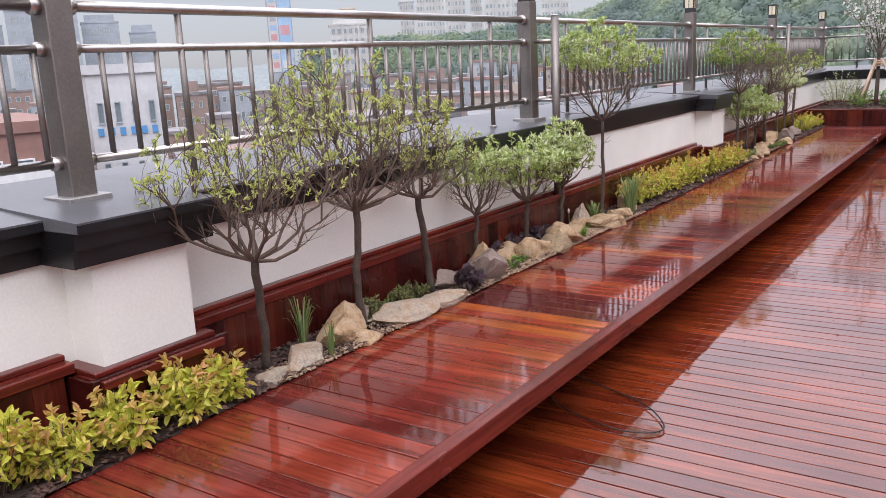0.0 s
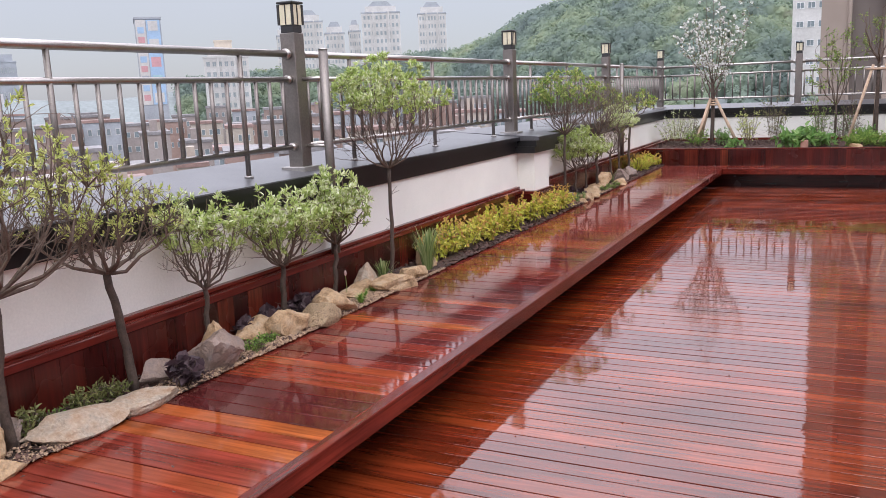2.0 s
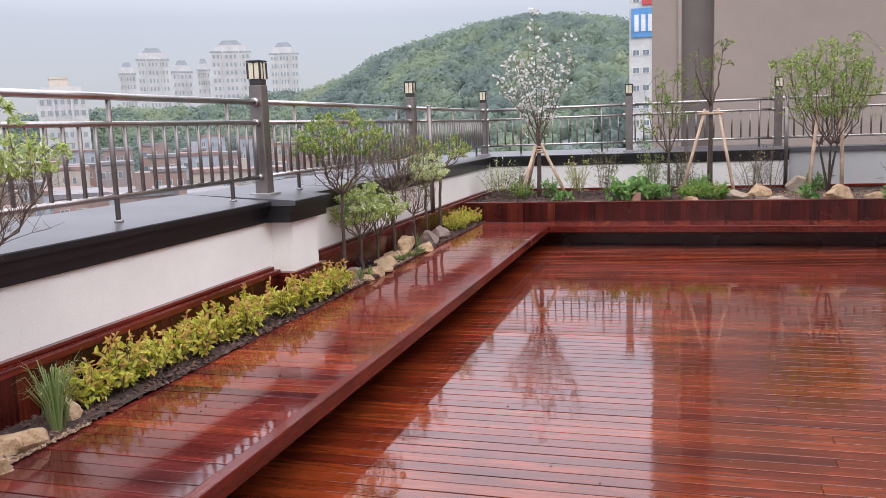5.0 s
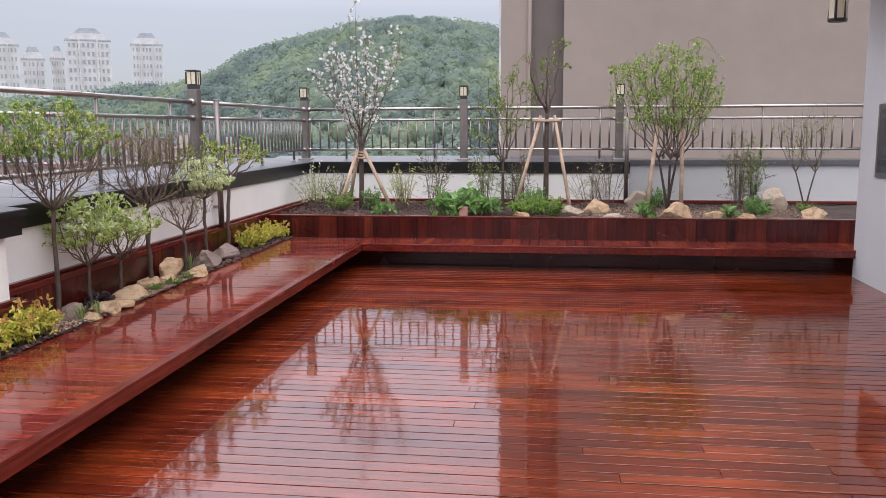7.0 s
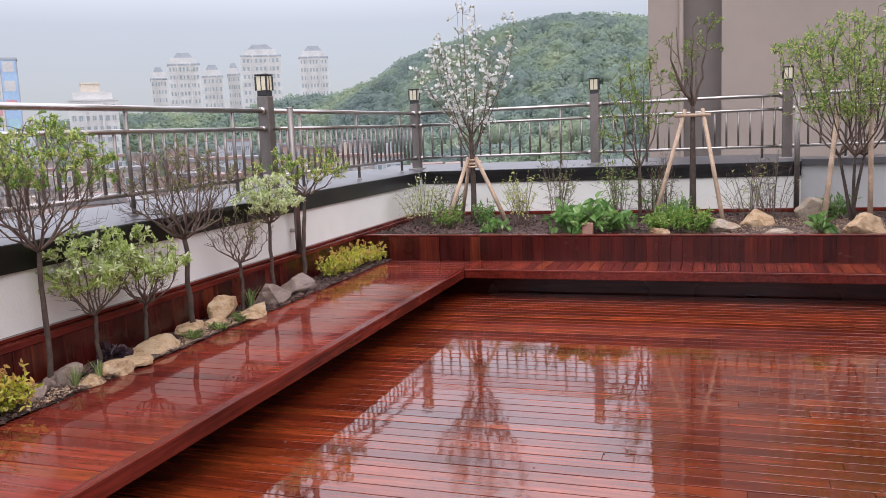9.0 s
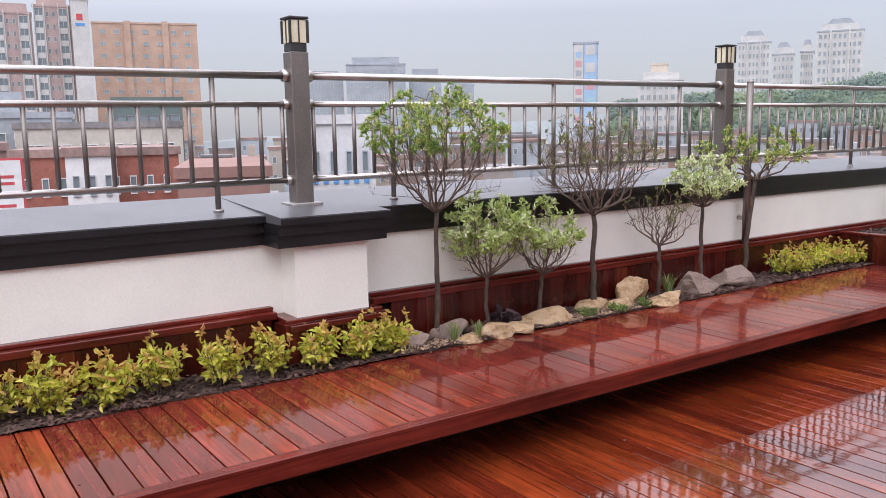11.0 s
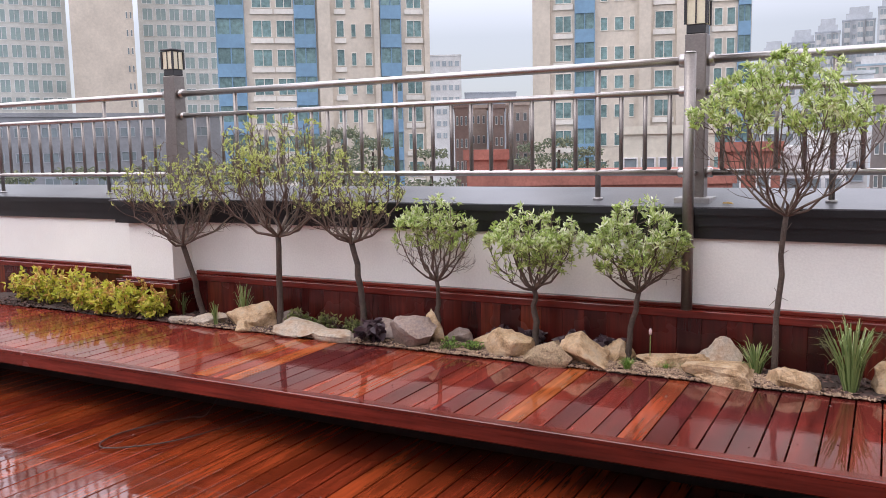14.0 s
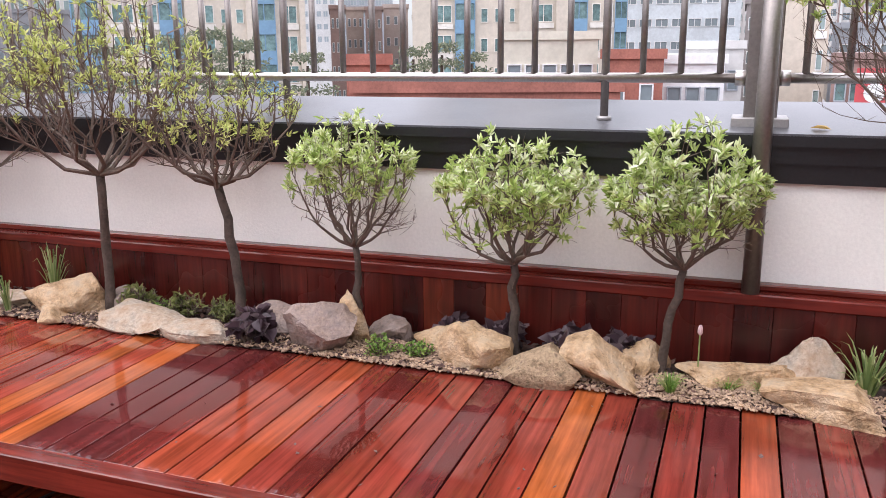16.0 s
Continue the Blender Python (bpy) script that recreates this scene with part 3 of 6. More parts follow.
def grow(fork, top, radius, limbs, twigs, sprigs, thick, flat=0.45, spread=0.55, wild=0.12):
    """Limbs from the fork to a domed crown, twigs on the limbs, sprigs on the twigs. Returns the wood and the sprig tips."""
    woods, tips = [], []
    h = top - fork.z
    for i in range(limbs):
        wood = Shape()
        woods.append(wood)
        a = 2 * math.pi * (i + rnd(-0.3, 0.3)) / limbs
        r = radius * math.sqrt((i * 0.618 + 0.13) % 1.0) * rnd(0.85, 1.05)
        end = Vector((fork.x + r * math.cos(a), fork.y + r * math.sin(a), top - (r / radius) ** 2 * flat * h - rnd(0, wild) * h))
        bend = Vector((fork.x + (r * spread + 0.02) * math.cos(a) * 1.35, fork.y + (r * spread + 0.02) * math.sin(a) * 1.35, fork.z + h * rnd(0.12, 0.3)))
        limb = curve_pts(fork, bend, end, 7)
        limb = [p + any_dir() * radius * 0.055 if 0 < k < 7 else p for k, p in enumerate(limb)]
        wood.tube(limb, [thick * (1 - 0.8 * k / 7) for k in range(8)], 5, False)
        for j in range(twigs):
            k = 2 + int(rnd(0, 5.2))
            p = limb[min(k, 7)]
            d = (Vector((p.x - fork.x, p.y - fork.y, 0)).normalized() * rnd(-0.1, 0.8) + any_dir() * 0.75 + Vector((0, 0, 0.75))).normalized()
            ln = h * rnd(0.16, 0.40)
            q = p + d * ln
            q = within(q, fork, top, radius, flat)
            tw = curve_pts(p, p + d * ln * 0.5 + any_dir() * ln * 0.15, q, 3)
            wood.tube(tw, [thick * 0.34, thick * 0.26, thick * 0.19, thick * 0.1], 3, False)
            for s in range(sprigs):
                b = tw[1 + int(rnd(0, 2.99))]
                e = b + (any_dir(0.9) * 0.7 + d * 0.5).normalized() * ln * rnd(0.25, 0.6)
                e = within(e, fork, top + 0.015, radius * 1.04, flat)
                wood.tube([b, (b + e) / 2 + any_dir() * 0.006, e], [thick * 0.15, thick * 0.12, thick * 0.07], 3, False)
                tips.append((b, e))
            tips.append((p, q))
    return woods, tips


def leaves_on(tips, count, low, size, fork_z, top, ratio=0.38, droop=0.2):
    """Leaves along the twigs, none below the given share of the crown's height."""
    s, cut = Shape(), fork_z + (top - fork_z) * low
    pool = [(a, b) for a, b in tips if b.z > cut]
    for _ in range(count if pool else 0):
        a, b = random.choice(pool)
        t = rnd(0.25, 1.0)
        p = a.lerp(b, t)
        if p.z < cut - 0.03:
            continue
        d = ((b - a).normalized() * 0.6 + any_dir(0.25)).normalized()
        ln = size * rnd(0.6, 1.25)
        s.leaf(p, d, any_dir(1.2), ln, ln * ratio, droop)
    return s


def sprays(tips, count, low, size, fork_z, top, ratio=0.36, per=6, droop=0.12):
    """Rosettes of narrow leaves round the twigs' ends, none below the given share of the crown's height."""
    s, cut = Shape(), fork_z + (top - fork_z) * low
    pool = [(a, b) for a, b in tips if b.z > cut]
    for _ in range(count if pool else 0):
        a, b = random.choice(pool)
        along, p = (b - a).normalized(), a.lerp(b, rnd(0.55, 1.0))
        for k in range(per):
            d = (along * rnd(0.3, 1.1) + any_dir(0.45) * 0.9).normalized()
            ln = size * rnd(0.55, 1.2)
            s.leaf(p - along * rnd(0, 0.02), d, any_dir(1.0), ln, ln * ratio, droop)
    return s


def small_tree(name, label, x, y, fork, top, radius, leaf_mat, count, size, low, lean=(0, 0), trunk_r=0.017, limbs=9, twigs=7, sprigs=3, group="clipped trees in the planter", soil=SOIL_Z, flat=0.45, ratio=0.3, shoots=0, extra=None, spread=0.55):
    """A clipped standard: trunk, limbs and leaf rosettes; count is the number of rosettes."""
    random.seed(hash((round(x * 100), round(y * 100))) % 100000)
    t = base_at(name, x, y, soil, label, "tree", group)
    f = Vector((lean[0], lean[1], fork - soil))
    root = Vector((0, 0, -0.03))
    bend = Vector((lean[0] * 0.25 + rnd(-0.01, 0.01), lean[1] * 0.25 + rnd(-0.01, 0.01), (fork - soil) * 0.55))
    path = curve_pts(root, bend, f, 8)
    path = [p + Vector((rnd(-1, 1), rnd(-1, 1), 0)) * 0.008 if 0 < k < 8 else p for k, p in enumerate(path)]
    part("trunk", Shape().tube(path, [trunk_r * (1.35 if k == 0 else 1.08 - 0.25 * k / 8) * rnd(0.94, 1.06) for k in range(9)], 9), M_BARK, t, smooth=True)
    woods, tips = grow(f, top - soil, radius, limbs, twigs, sprigs + 1, trunk_r * 0.47, flat, spread)
    for _ in range(shoots):
        b = path[random.randint(2, 7)]
        e = b + (any_dir(0.4)) * rnd(0.04, 0.09)
        part("shoot", Shape().tube([b, e], [0.002, 0.001], 3, False), M_TWIG, t)
        tips.append((b, e))
    for w in woods:
        part("limb", w, M_TWIG, t)
    part("foliage", sprays(tips, count, low, size, f.z, top - soil, ratio), leaf_mat, t, smooth="leaf")
    if extra:
        mat2, n2, low2, size2 = extra
        part("young_foliage", sprays(tips, n2, low2, size2, f.z, top - soil, ratio), mat2, t, smooth="leaf")
    return t


BARE = "bare clipped tree with sparse yellow-green spring leaves, in the planter"
BALL = "small clipped willow with a dense variegated green ball crown"
TALL = "tall clipped tree with a fresh green crown on a slender trunk"
small_tree("clipped_tree", BARE, -2.27, 2.60, 0.75, 1.36, 0.385, M_YGREEN, 400, 0.023, 0.45, (0.07, -0.08), 0.018, 15, 11, 4, spread=0.72, flat=0.38)
small_tree("clipped_tree", BARE, -2.27, 3.21, 0.82, 1.55, 0.42, M_YGREEN, 560, 0.024, 0.48, (0.0, 0.01), 0.019, 16, 11, 4, spread=0.72, flat=0.36)
small_tree("clipped_tree", BARE, -2.29, 3.80, 0.80, 1.22, 0.30, M_YGREEN, 340, 0.022, 0.42, (0.0, -0.07), 0.019, 13, 10, 4, flat=0.28, spread=0.74)
small_tree("clipped_willow", BALL, -2.29, 4.275, 0.61, 1.07, 0.195, M_HALF, 330, 0.028, 0.44, (0.0, 0.0), 0.0135, 13, 9, 4, extra=(M_VARI, 170, 0.64, 0.030), flat=0.3, spread=0.64)
small_tree("clipped_willow", BALL, -2.28, 4.845, 0.60, 1.055, 0.23, M_HALF, 470, 0.029, 0.24, (0.01, 0.0), 0.016, 13, 9, 4, shoots=4, extra=(M_VARI, 280, 0.52, 0.032), flat=0.42, spread=0.64)
small_tree("clipped_willow", BALL, -2.28, 5.315, 0.62, 1.05, 0.215, M_HALF, 420, 0.030, 0.26, (0, 0.055), 0.0145, 13, 9, 4, extra=(M_VARI, 340, 0.48, 0.034), flat=0.42, spread=0.64)
small_tree("clipped_tree", TALL, -2.27, 5.98, 1.0, 1.68, 0.375, M_HALF, 800, 0.029, 0.56, (0, 0.03), 0.0135, 15, 11, 4, shoots=14, spread=0.62, flat=0.34, extra=(M_VARI, 460, 0.62, 0.030))
small_tree("clipped_tree", "tall clipped tree, twiggy below and green on top", -2.28, 9.70, 0.98, 1.65, 0.37, M_GREEN, 900, 0.023, 0.52, (0, 0.0), 0.0145, 15, 11, 4, flat=0.32, spread=0.62, extra=(M_YGREEN, 420, 0.6, 0.024))
small_tree("clipped_willow", BALL, -2.27, 10.03, 0.58, 1.09, 0.26, M_HALF, 360, 0.036, 0.3, (0, 0.0), 0.0125, 12, 8, 4, flat=0.5, extra=(M_VARI, 180, 0.5, 0.038))
small_tree("clipped_willow", "small clipped willow with a loose variegated crown", -2.28, 10.43, 0.55, 1.02, 0.26, M_HALF, 260, 0.034, 0.35, (0, 0.03), 0.0135, 12, 8, 4, flat=0.5, extra=(M_VARI, 130, 0.5, 0.036))
small_tree("clipped_tree", "bare clipped tree with brownish twigs and few buds", -2.28, 10.88, 0.88, 1.54, 0.40, M_OLIVE, 260, 0.021, 0.5, (0, 0.0), 0.018, 15, 11, 4, spread=0.66, flat=0.36)
small_tree("clipped_tree", "small bare clipped tree with few buds", -2.28, 11.49, 0.63, 1.04, 0.27, M_OLIVE, 80, 0.022, 0.4, (0, 0.0), 0.014, 10, 8, 3)
small_tree("clipped_willow", BALL, -2.28, 11.93, 0.86, 1.24, 0.26, M_VARI, 520, 0.034, 0.2, (0, 0.0), 0.014, 12, 8, 3, flat=0.6)
small_tree("clipped_tree", "clipped tree with a wide flat green crown", -2.28, 12.42, 1.02, 1.42, 0.45, M_YGREEN, 230, 0.032, 0.3, (0, 0.10), 0.017, 10, 7, 3, extra=(M_GREEN, 150, 0.4, 0.032))


def shrub(name, label, x, y, z, height, radius, leaf_mat, stems, count, size, ratio=0.5, category="shrub", group="", low=0.1, wood_mat=None, upright=0.5, tipped=None):
    """Many stems from the ground, leafy along their length."""
    random.seed(hash((round(x * 100), round(y * 100), stems)) % 100000)
    t = base_at(name, x, y, z, label, category, group)
    wood, tips, ends = Shape(), [], []
    for i in range(stems):
        a, r = rnd(0, 2 * math.pi), radius * math.sqrt(rnd(0.02, 1))
        b = Vector((math.cos(a), math.sin(a), 0)) * r * rnd(0.15, 0.4) + Vector((0, 0, -0.01))
        e = Vector((math.cos(a) * r, math.sin(a) * r, height * rnd(0.6, 1.05) * (1 - 0.35 * (r / radius) ** 2)))
        pts = curve_pts(b, Vector((b.x + (e.x - b.x) * (1 - upright), b.y + (e.y - b.y) * (1 - upright), e.z * 0.6)), e, 4)
        wood.tube(pts, [0.0035, 0.003, 0.0025, 0.002, 0.001], 3, False)
        tips += [(pts[k], pts[k + 1]) for k in range(1, 4)]
        ends.append(e)
        for k in (1, 2, 3):
            for _ in range(2):
                g = pts[k] + any_dir(0.5) * height * rnd(0.12, 0.28)
                wood.tube([pts[k], g], [0.0018, 0.001], 3, False)
                tips.append((pts[k], g))
    part("stem", wood, wood_mat or M_TWIG, t)
    part("foliage", leaves_on(tips, count, low, size, 0, height, ratio, 0.3), leaf_mat, t, smooth="leaf")
    if tipped:
        for e in ends[::3]:
            young = Shape()
            top = e + Vector((rnd(-0.01, 0.01), rnd(-0.01, 0.01), rnd(0.02, 0.06)))
            young.tube([e, top], [0.0018, 0.001], 3, False)
            for _ in range(7):
                young.leaf(e.lerp(top, rnd(0.3, 1)), any_dir(0.5), any_dir(1), size * rnd(0.6, 1.0), size * 0.42, 0.2)
            part("young_shoot", young, tipped, t, "coppery young shoot tip", smooth="leaf")
    return t


GOLD = "golden-leaved spirea shrub with fresh yellow foliage"
for x, y, h, r in ((-2.24, 0.95, 0.24, 0.15), (-2.20, 1.18, 0.24, 0.15), (-2.22, 1.45, 0.26, 0.15), (-2.16, 1.62, 0.18, 0.12), (-2.16, 1.86, 0.2, 0.13), (-2.15, 2.08, 0.22, 0.13), (-2.17, 2.27, 0.17, 0.09)):
    shrub("golden_shrub", GOLD, x, y, SOIL_Z, h, r, M_GOLD, 26, 620, 0.038, 0.5, group="golden shrubs", tipped=M_COPPER)
for x, y, h, r in ((-2.27, 6.62, 0.22, 0.13), (-2.25, 6.80, 0.25, 0.14), (-2.23, 7.02, 0.24, 0.14), (-2.27, 7.26, 0.22, 0.13), (-2.23, 7.46, 0.23, 0.13), (-2.26, 7.70, 0.24, 0.14), (-2.22, 7.93, 0.22, 0.13), (-2.26, 8.17, 0.24, 0.14), (-2.22, 8.42, 0.23, 0.13), (-2.2, 8.66, 0.22, 0.12), (-2.18, 8.92, 0.21, 0.1), (-2.18, 9.14, 0.22, 0.1), (-2.19, 9.33, 0.22, 0.12)):
    shrub("golden_shrub", GOLD, x, y, SOIL_Z, h, r, M_GOLD, 22, 480, 0.037, 0.5, group="golden shrubs", tipped=M_COPPER)
for x, y, h, r in ((-2.28, 12.85, 0.2, 0.14), (-2.25, 13.08, 0.2, 0.15), (-2.27, 13.32, 0.22, 0.15), (-2.25, 13.58, 0.2, 0.15), (-2.24, 13.82, 0.18, 0.14)):
    shrub("golden_shrub", GOLD, x, y, SOIL_Z, h, r, M_GOLD, 20, 420, 0.034, 0.45, group="golden shrubs", tipped=M_COPPER)


def tuft(name, label, x, y, z, height, spread, blades, width, material, category="grass"):
    random.seed(hash((round(x * 100), round(y * 100), blades)) % 100000)
    s = Shape()
    for _ in range(blades):
        a, k = rnd(0, 2 * math.pi), rnd(0.1, 1)
        out = Vector((math.cos(a), math.sin(a), 0))
        side = Vector((-out.y, out.x, 0)) * width / 2
        h = height * rnd(0.55, 1.05)
        p0 = out * spread * 0.18 * k
        pts = [p0, p0 + out * spread * 0.25 * k + Vector((0, 0, h * 0.55)), p0 + out * spread * 0.65 * k + Vector((0, 0, h * 0.9)), p0 + out * spread * k + Vector((0, 0, h * rnd(0.75, 1.05)))]
        s.add([pts[0] - side, pts[0] + side, pts[1] + side, pts[2] + side * 0.7, pts[3], pts[2] - side * 0.7, pts[1] - side], [(0, 1, 2, 6), (6, 2, 3, 5), (5, 3, 4)])
    ob = obj(name, s, material, "leaf")
    ob.location = (x, y, z)
    return tagged(ob, label, category, "grass tufts")


tuft("grass_tuft", "arching clump of pale green ornamental grass", -2.17, 6.29, SOIL_Z, 0.32, 0.16, 150, 0.006, M_GRASS)
tuft("grass_tuft", "small dark green tuft of narrow leaves", -2.13, 2.83, SOIL_Z, 0.17, 0.05, 26, 0.006, M_GRASS)
tuft("grass_tuft", "small dark green tuft of narrow leaves", -2.30, 2.38, SOIL_Z, 0.16, 0.08, 40, 0.005, M_GRASS)
tuft("grass_tuft", "small dark green tuft of narrow leaves", -2.29, 5.90, SOIL_Z, 0.16, 0.12, 60, 0.007, M_GRASS)
tuft("grass_tuft", "upright dark green tuft of narrow leaves", -2.33, 2.87, SOIL_Z, 0.24, 0.09, 34, 0.006, M_GRASS)
tuft("grass_tuft", "small dark green tuft of narrow leaves", -2.16, 9.72, SOIL_Z, 0.12, 0.07, 45, 0.005, M_GRASS)
tuft("grass_tuft", "small dark green tuft of narrow leaves", -2.13, 9.86, SOIL_Z, 0.11, 0.06, 35, 0.005, M_GRASS)
tuft("grass_tuft", "small dark green tuft of narrow leaves", -2.30, 11.62, SOIL_Z, 0.16, 0.1, 50, 0.005, M_GRASS)
for x, y in ((-2.13, 5.36), (-2.2, 5.52), (-2.2, 5.62)):
    tuft("grass_tuft", "low bright green cushion of fine grass", x, y, SOIL_Z, 0.07 if y < 5.5 else 0.05, 0.05, 140 if y < 5.5 else 50, 0.003, M_GREEN)
for x, y, r, n in ((-2.16, 4.42, 0.07, 320), (-2.17, 4.55, 0.06, 260), (-2.16, 10.72, 0.08, 300), (-2.13, 10.95, 0.07, 300), (-2.13, 11.18, 0.06, 220), (-2.3, 3.42, 0.06, 160)):
    shrub("ground_cover", "low creeping plant with tiny green leaves", x, y, SOIL_Z, 0.07, r, M_GREEN, 26, n, 0.014, 0.6, "plant", "ground cover plants")
for x, y, h in ((-2.3, 3.32, 0.11), (-2.29, 3.55, 0.11), (-2.32, 3.7, 0.09)):
    shrub("low_flowering_plant", "low grey-green plant with small pale flower heads", x, y, SOIL_Z, h, 0.08, M_OLIVE, 20, 240, 0.026, 0.4, "plant", "low flowering plants")
for x, y, h, r in ((-2.14, 3.93, 0.13, 0.085), (-2.32, 5.02, 0.11, 0.09), (-2.33, 4.8, 0.1, 0.07), (-2.35, 4.62, 0.09, 0.07), (-2.36, 5.2, 0.1, 0.08), (-2.31, 10.2, 0.07, 0.1)):
    shrub("coral_bells", "dark purple coral bells with ruffled leaves", x, y, SOIL_Z, h, r, M_PURPLE, 22, 110, 0.05, 0.95, "plant", "coral bells", 0.25)
tulip = base_at("tulip", -2.27, 5.43, SOIL_Z, "single closed pale pink tulip on a thin stem", "flower")
part("stem", Shape().tube([(0, 0, 0), (0.004, 0, 0.08), (0, 0, 0.15)], 0.0025, 5), M_GRASS, tulip)
part("flower_head", Shape().tube([(0, 0, 0.148), (0, 0, 0.156), (0, 0, 0.168), (0, 0, 0.18)], [0.003, 0.008, 0.008, 0.004], 7), M_PINK, tulip, smooth=True)


# ---- rocks ----
def rock(x, y, sx, sy, sz, material, label, turn=0, tilt=0, z=SOIL_Z):
    """A broken, weathered stone: a ball cut flat by random planes, roughened, and scaled to its half sizes."""
    seed = Vector((x * 7.1, y * 5.3, sx * 31))
    random.seed(int(abs(seed.x * 100 + seed.y * 77)))
    bm = bmesh.new()
    bmesh.ops.create_icosphere(bm, subdivisions=4, radius=1.0)
    cuts = [(any_dir(0.2), rnd(0.42, 0.74)) for _ in range(11)]
    for v in bm.verts:
        for n, d in cuts:
            over = v.co.dot(n) - d
            if over > 0:
                v.co -= n * over
        v.co += v.co.normalized() * (0.10 * noise.noise(v.co * 1.6 + seed) + 0.06 * noise.noise(v.co * 4.1 + seed) + 0.04 * noise.noise(v.co * 9 + seed) + 0.022 * noise.noise(v.co * 21 + seed))
    half = [max(abs(v.co[k]) for v in bm.verts) for k in range(3)]
    for v in bm.verts:
        v.co = Vector((v.co.x * sx / half[0], v.co.y * sy / half[1], v.co.z * sz / half[2]))
    me = bpy.data.meshes.new("rock")
    bm.to_mesh(me)
    bm.free()
    me.materials.append(material)
    me.shade_smooth()
    me.set_sharp_from_angle(angle=math.radians(32))
    ob = new("rock", me)
    ob.matrix_basis = pose(x, y, z + sz * 0.35, tilt, tilt * 0.5, turn)
    return tagged(ob, label, "rock", "rocks edging the planter")


OCH, PALE, GREY = "weathered ochre sandstone rock at the planter's edge", "pale flat stone bedded at the planter's edge", "greyish-pink rounded rock at the planter's edge"
# Where each stone begins and ends along the bed, its middle across the bed, its depth, top and kind.
for y0, y1, x, sx, top, m in ((2.40, 2.62, -2.16, 0.07, 0.315, 2), (2.60, 2.86, -2.19, 0.09, 0.35, 2), (2.87, 3.18, -2.21, 0.10, 0.44, 1), (2.93, 3.13, -2.15, 0.07, 0.33, 1), (3.15, 3.33, -2.34, 0.07, 0.385, 3), (3.18, 3.60, -2.19, 0.11, 0.352, 2), (3.49, 3.91, -2.17, 0.10, 0.350, 2),
                              (3.83, 4.06, -2.29, 0.07, 0.377, 3), (4.07, 4.32, -2.19, 0.12, 0.478, 3), (4.20, 4.33, -2.28, 0.07, 0.474, 1), (4.29, 4.47, -2.35, 0.06, 0.372, 3), (4.47, 4.75, -2.30, 0.08, 0.389, 1), (4.63, 4.86, -2.19, 0.10, 0.406, 1),
                              (4.85, 5.09, -2.16, 0.09, 0.385, 4), (5.01, 5.28, -2.19, 0.10, 0.425, 1), (5.20, 5.34, -2.29, 0.07, 0.406, 1), (5.38, 5.73, -2.27, 0.09, 0.390, 1), (5.61, 5.83, -2.31, 0.07, 0.438, 2), (5.62, 5.93, -2.18, 0.13, 0.365, 1), (5.93, 6.18, -2.17, 0.09, 0.376, 1), (6.34, 6.50, -2.26, 0.08, 0.395, 1),
                              (9.43, 9.66, -2.28, 0.09, 0.375, 3), (9.62, 9.90, -2.26, 0.09, 0.37, 3), (9.71, 9.92, -2.15, 0.07, 0.325, 1), (9.87, 10.1, -2.17, 0.09, 0.345, 1), (10.08, 10.33, -2.15, 0.09, 0.32, 1), (10.28, 10.66, -2.23, 0.11, 0.372, 1), (10.72, 11.0, -2.31, 0.09, 0.355, 1),
                              (11.15, 11.42, -2.31, 0.09, 0.44, 1), (11.33, 11.62, -2.17, 0.10, 0.36, 1), (11.25, 11.45, -2.12, 0.06, 0.325, 1), (10.92, 11.2, -2.25, 0.09, 0.34, 1), (11.62, 12.05, -2.24, 0.13, 0.425, 3), (12.05, 12.42, -2.26, 0.11, 0.42, 3)):
    rock(x, (y0 + y1) / 2, sx * 1.1, (y1 - y0) / 1.8, (top - SOIL_Z) / 1.32, (None, M_SAND, M_SAND2, M_ROCK, M_PIT)[m], (None, OCH, PALE, GREY, OCH)[m], rnd(-12, 12), rnd(-6, 6))
for x, y, sx, sy, sz, m in ((0.42, 14.02, 0.14, 0.1, 0.09, 1), (0.98, 14.25, 0.16, 0.12, 0.1, 2), (1.25, 14.78, 0.18, 0.14, 0.13, 1), (1.42, 14.05, 0.13, 0.09, 0.07, 2), (1.75, 15.3, 0.2, 0.15, 0.17, 2), (2.05, 14.12, 0.2, 0.14, 0.15, 1), (2.55, 14.3, 0.16, 0.12, 0.08, 1), (2.8, 14.05, 0.12, 0.09, 0.06, 1), (3.35, 15.2, 0.22, 0.16, 0.2, 2), (3.55, 14.3, 0.2, 0.14, 0.1, 1), (0.75, 15.2, 0.14, 0.12, 0.1, 1)):
    rock(x, y, sx, sy, sz, (None, M_SAND, M_SAND2, M_ROCK)[m], "sandstone rock half sunk in the far raised bed", rnd(-30, 30), rnd(-8, 8), 0.475)


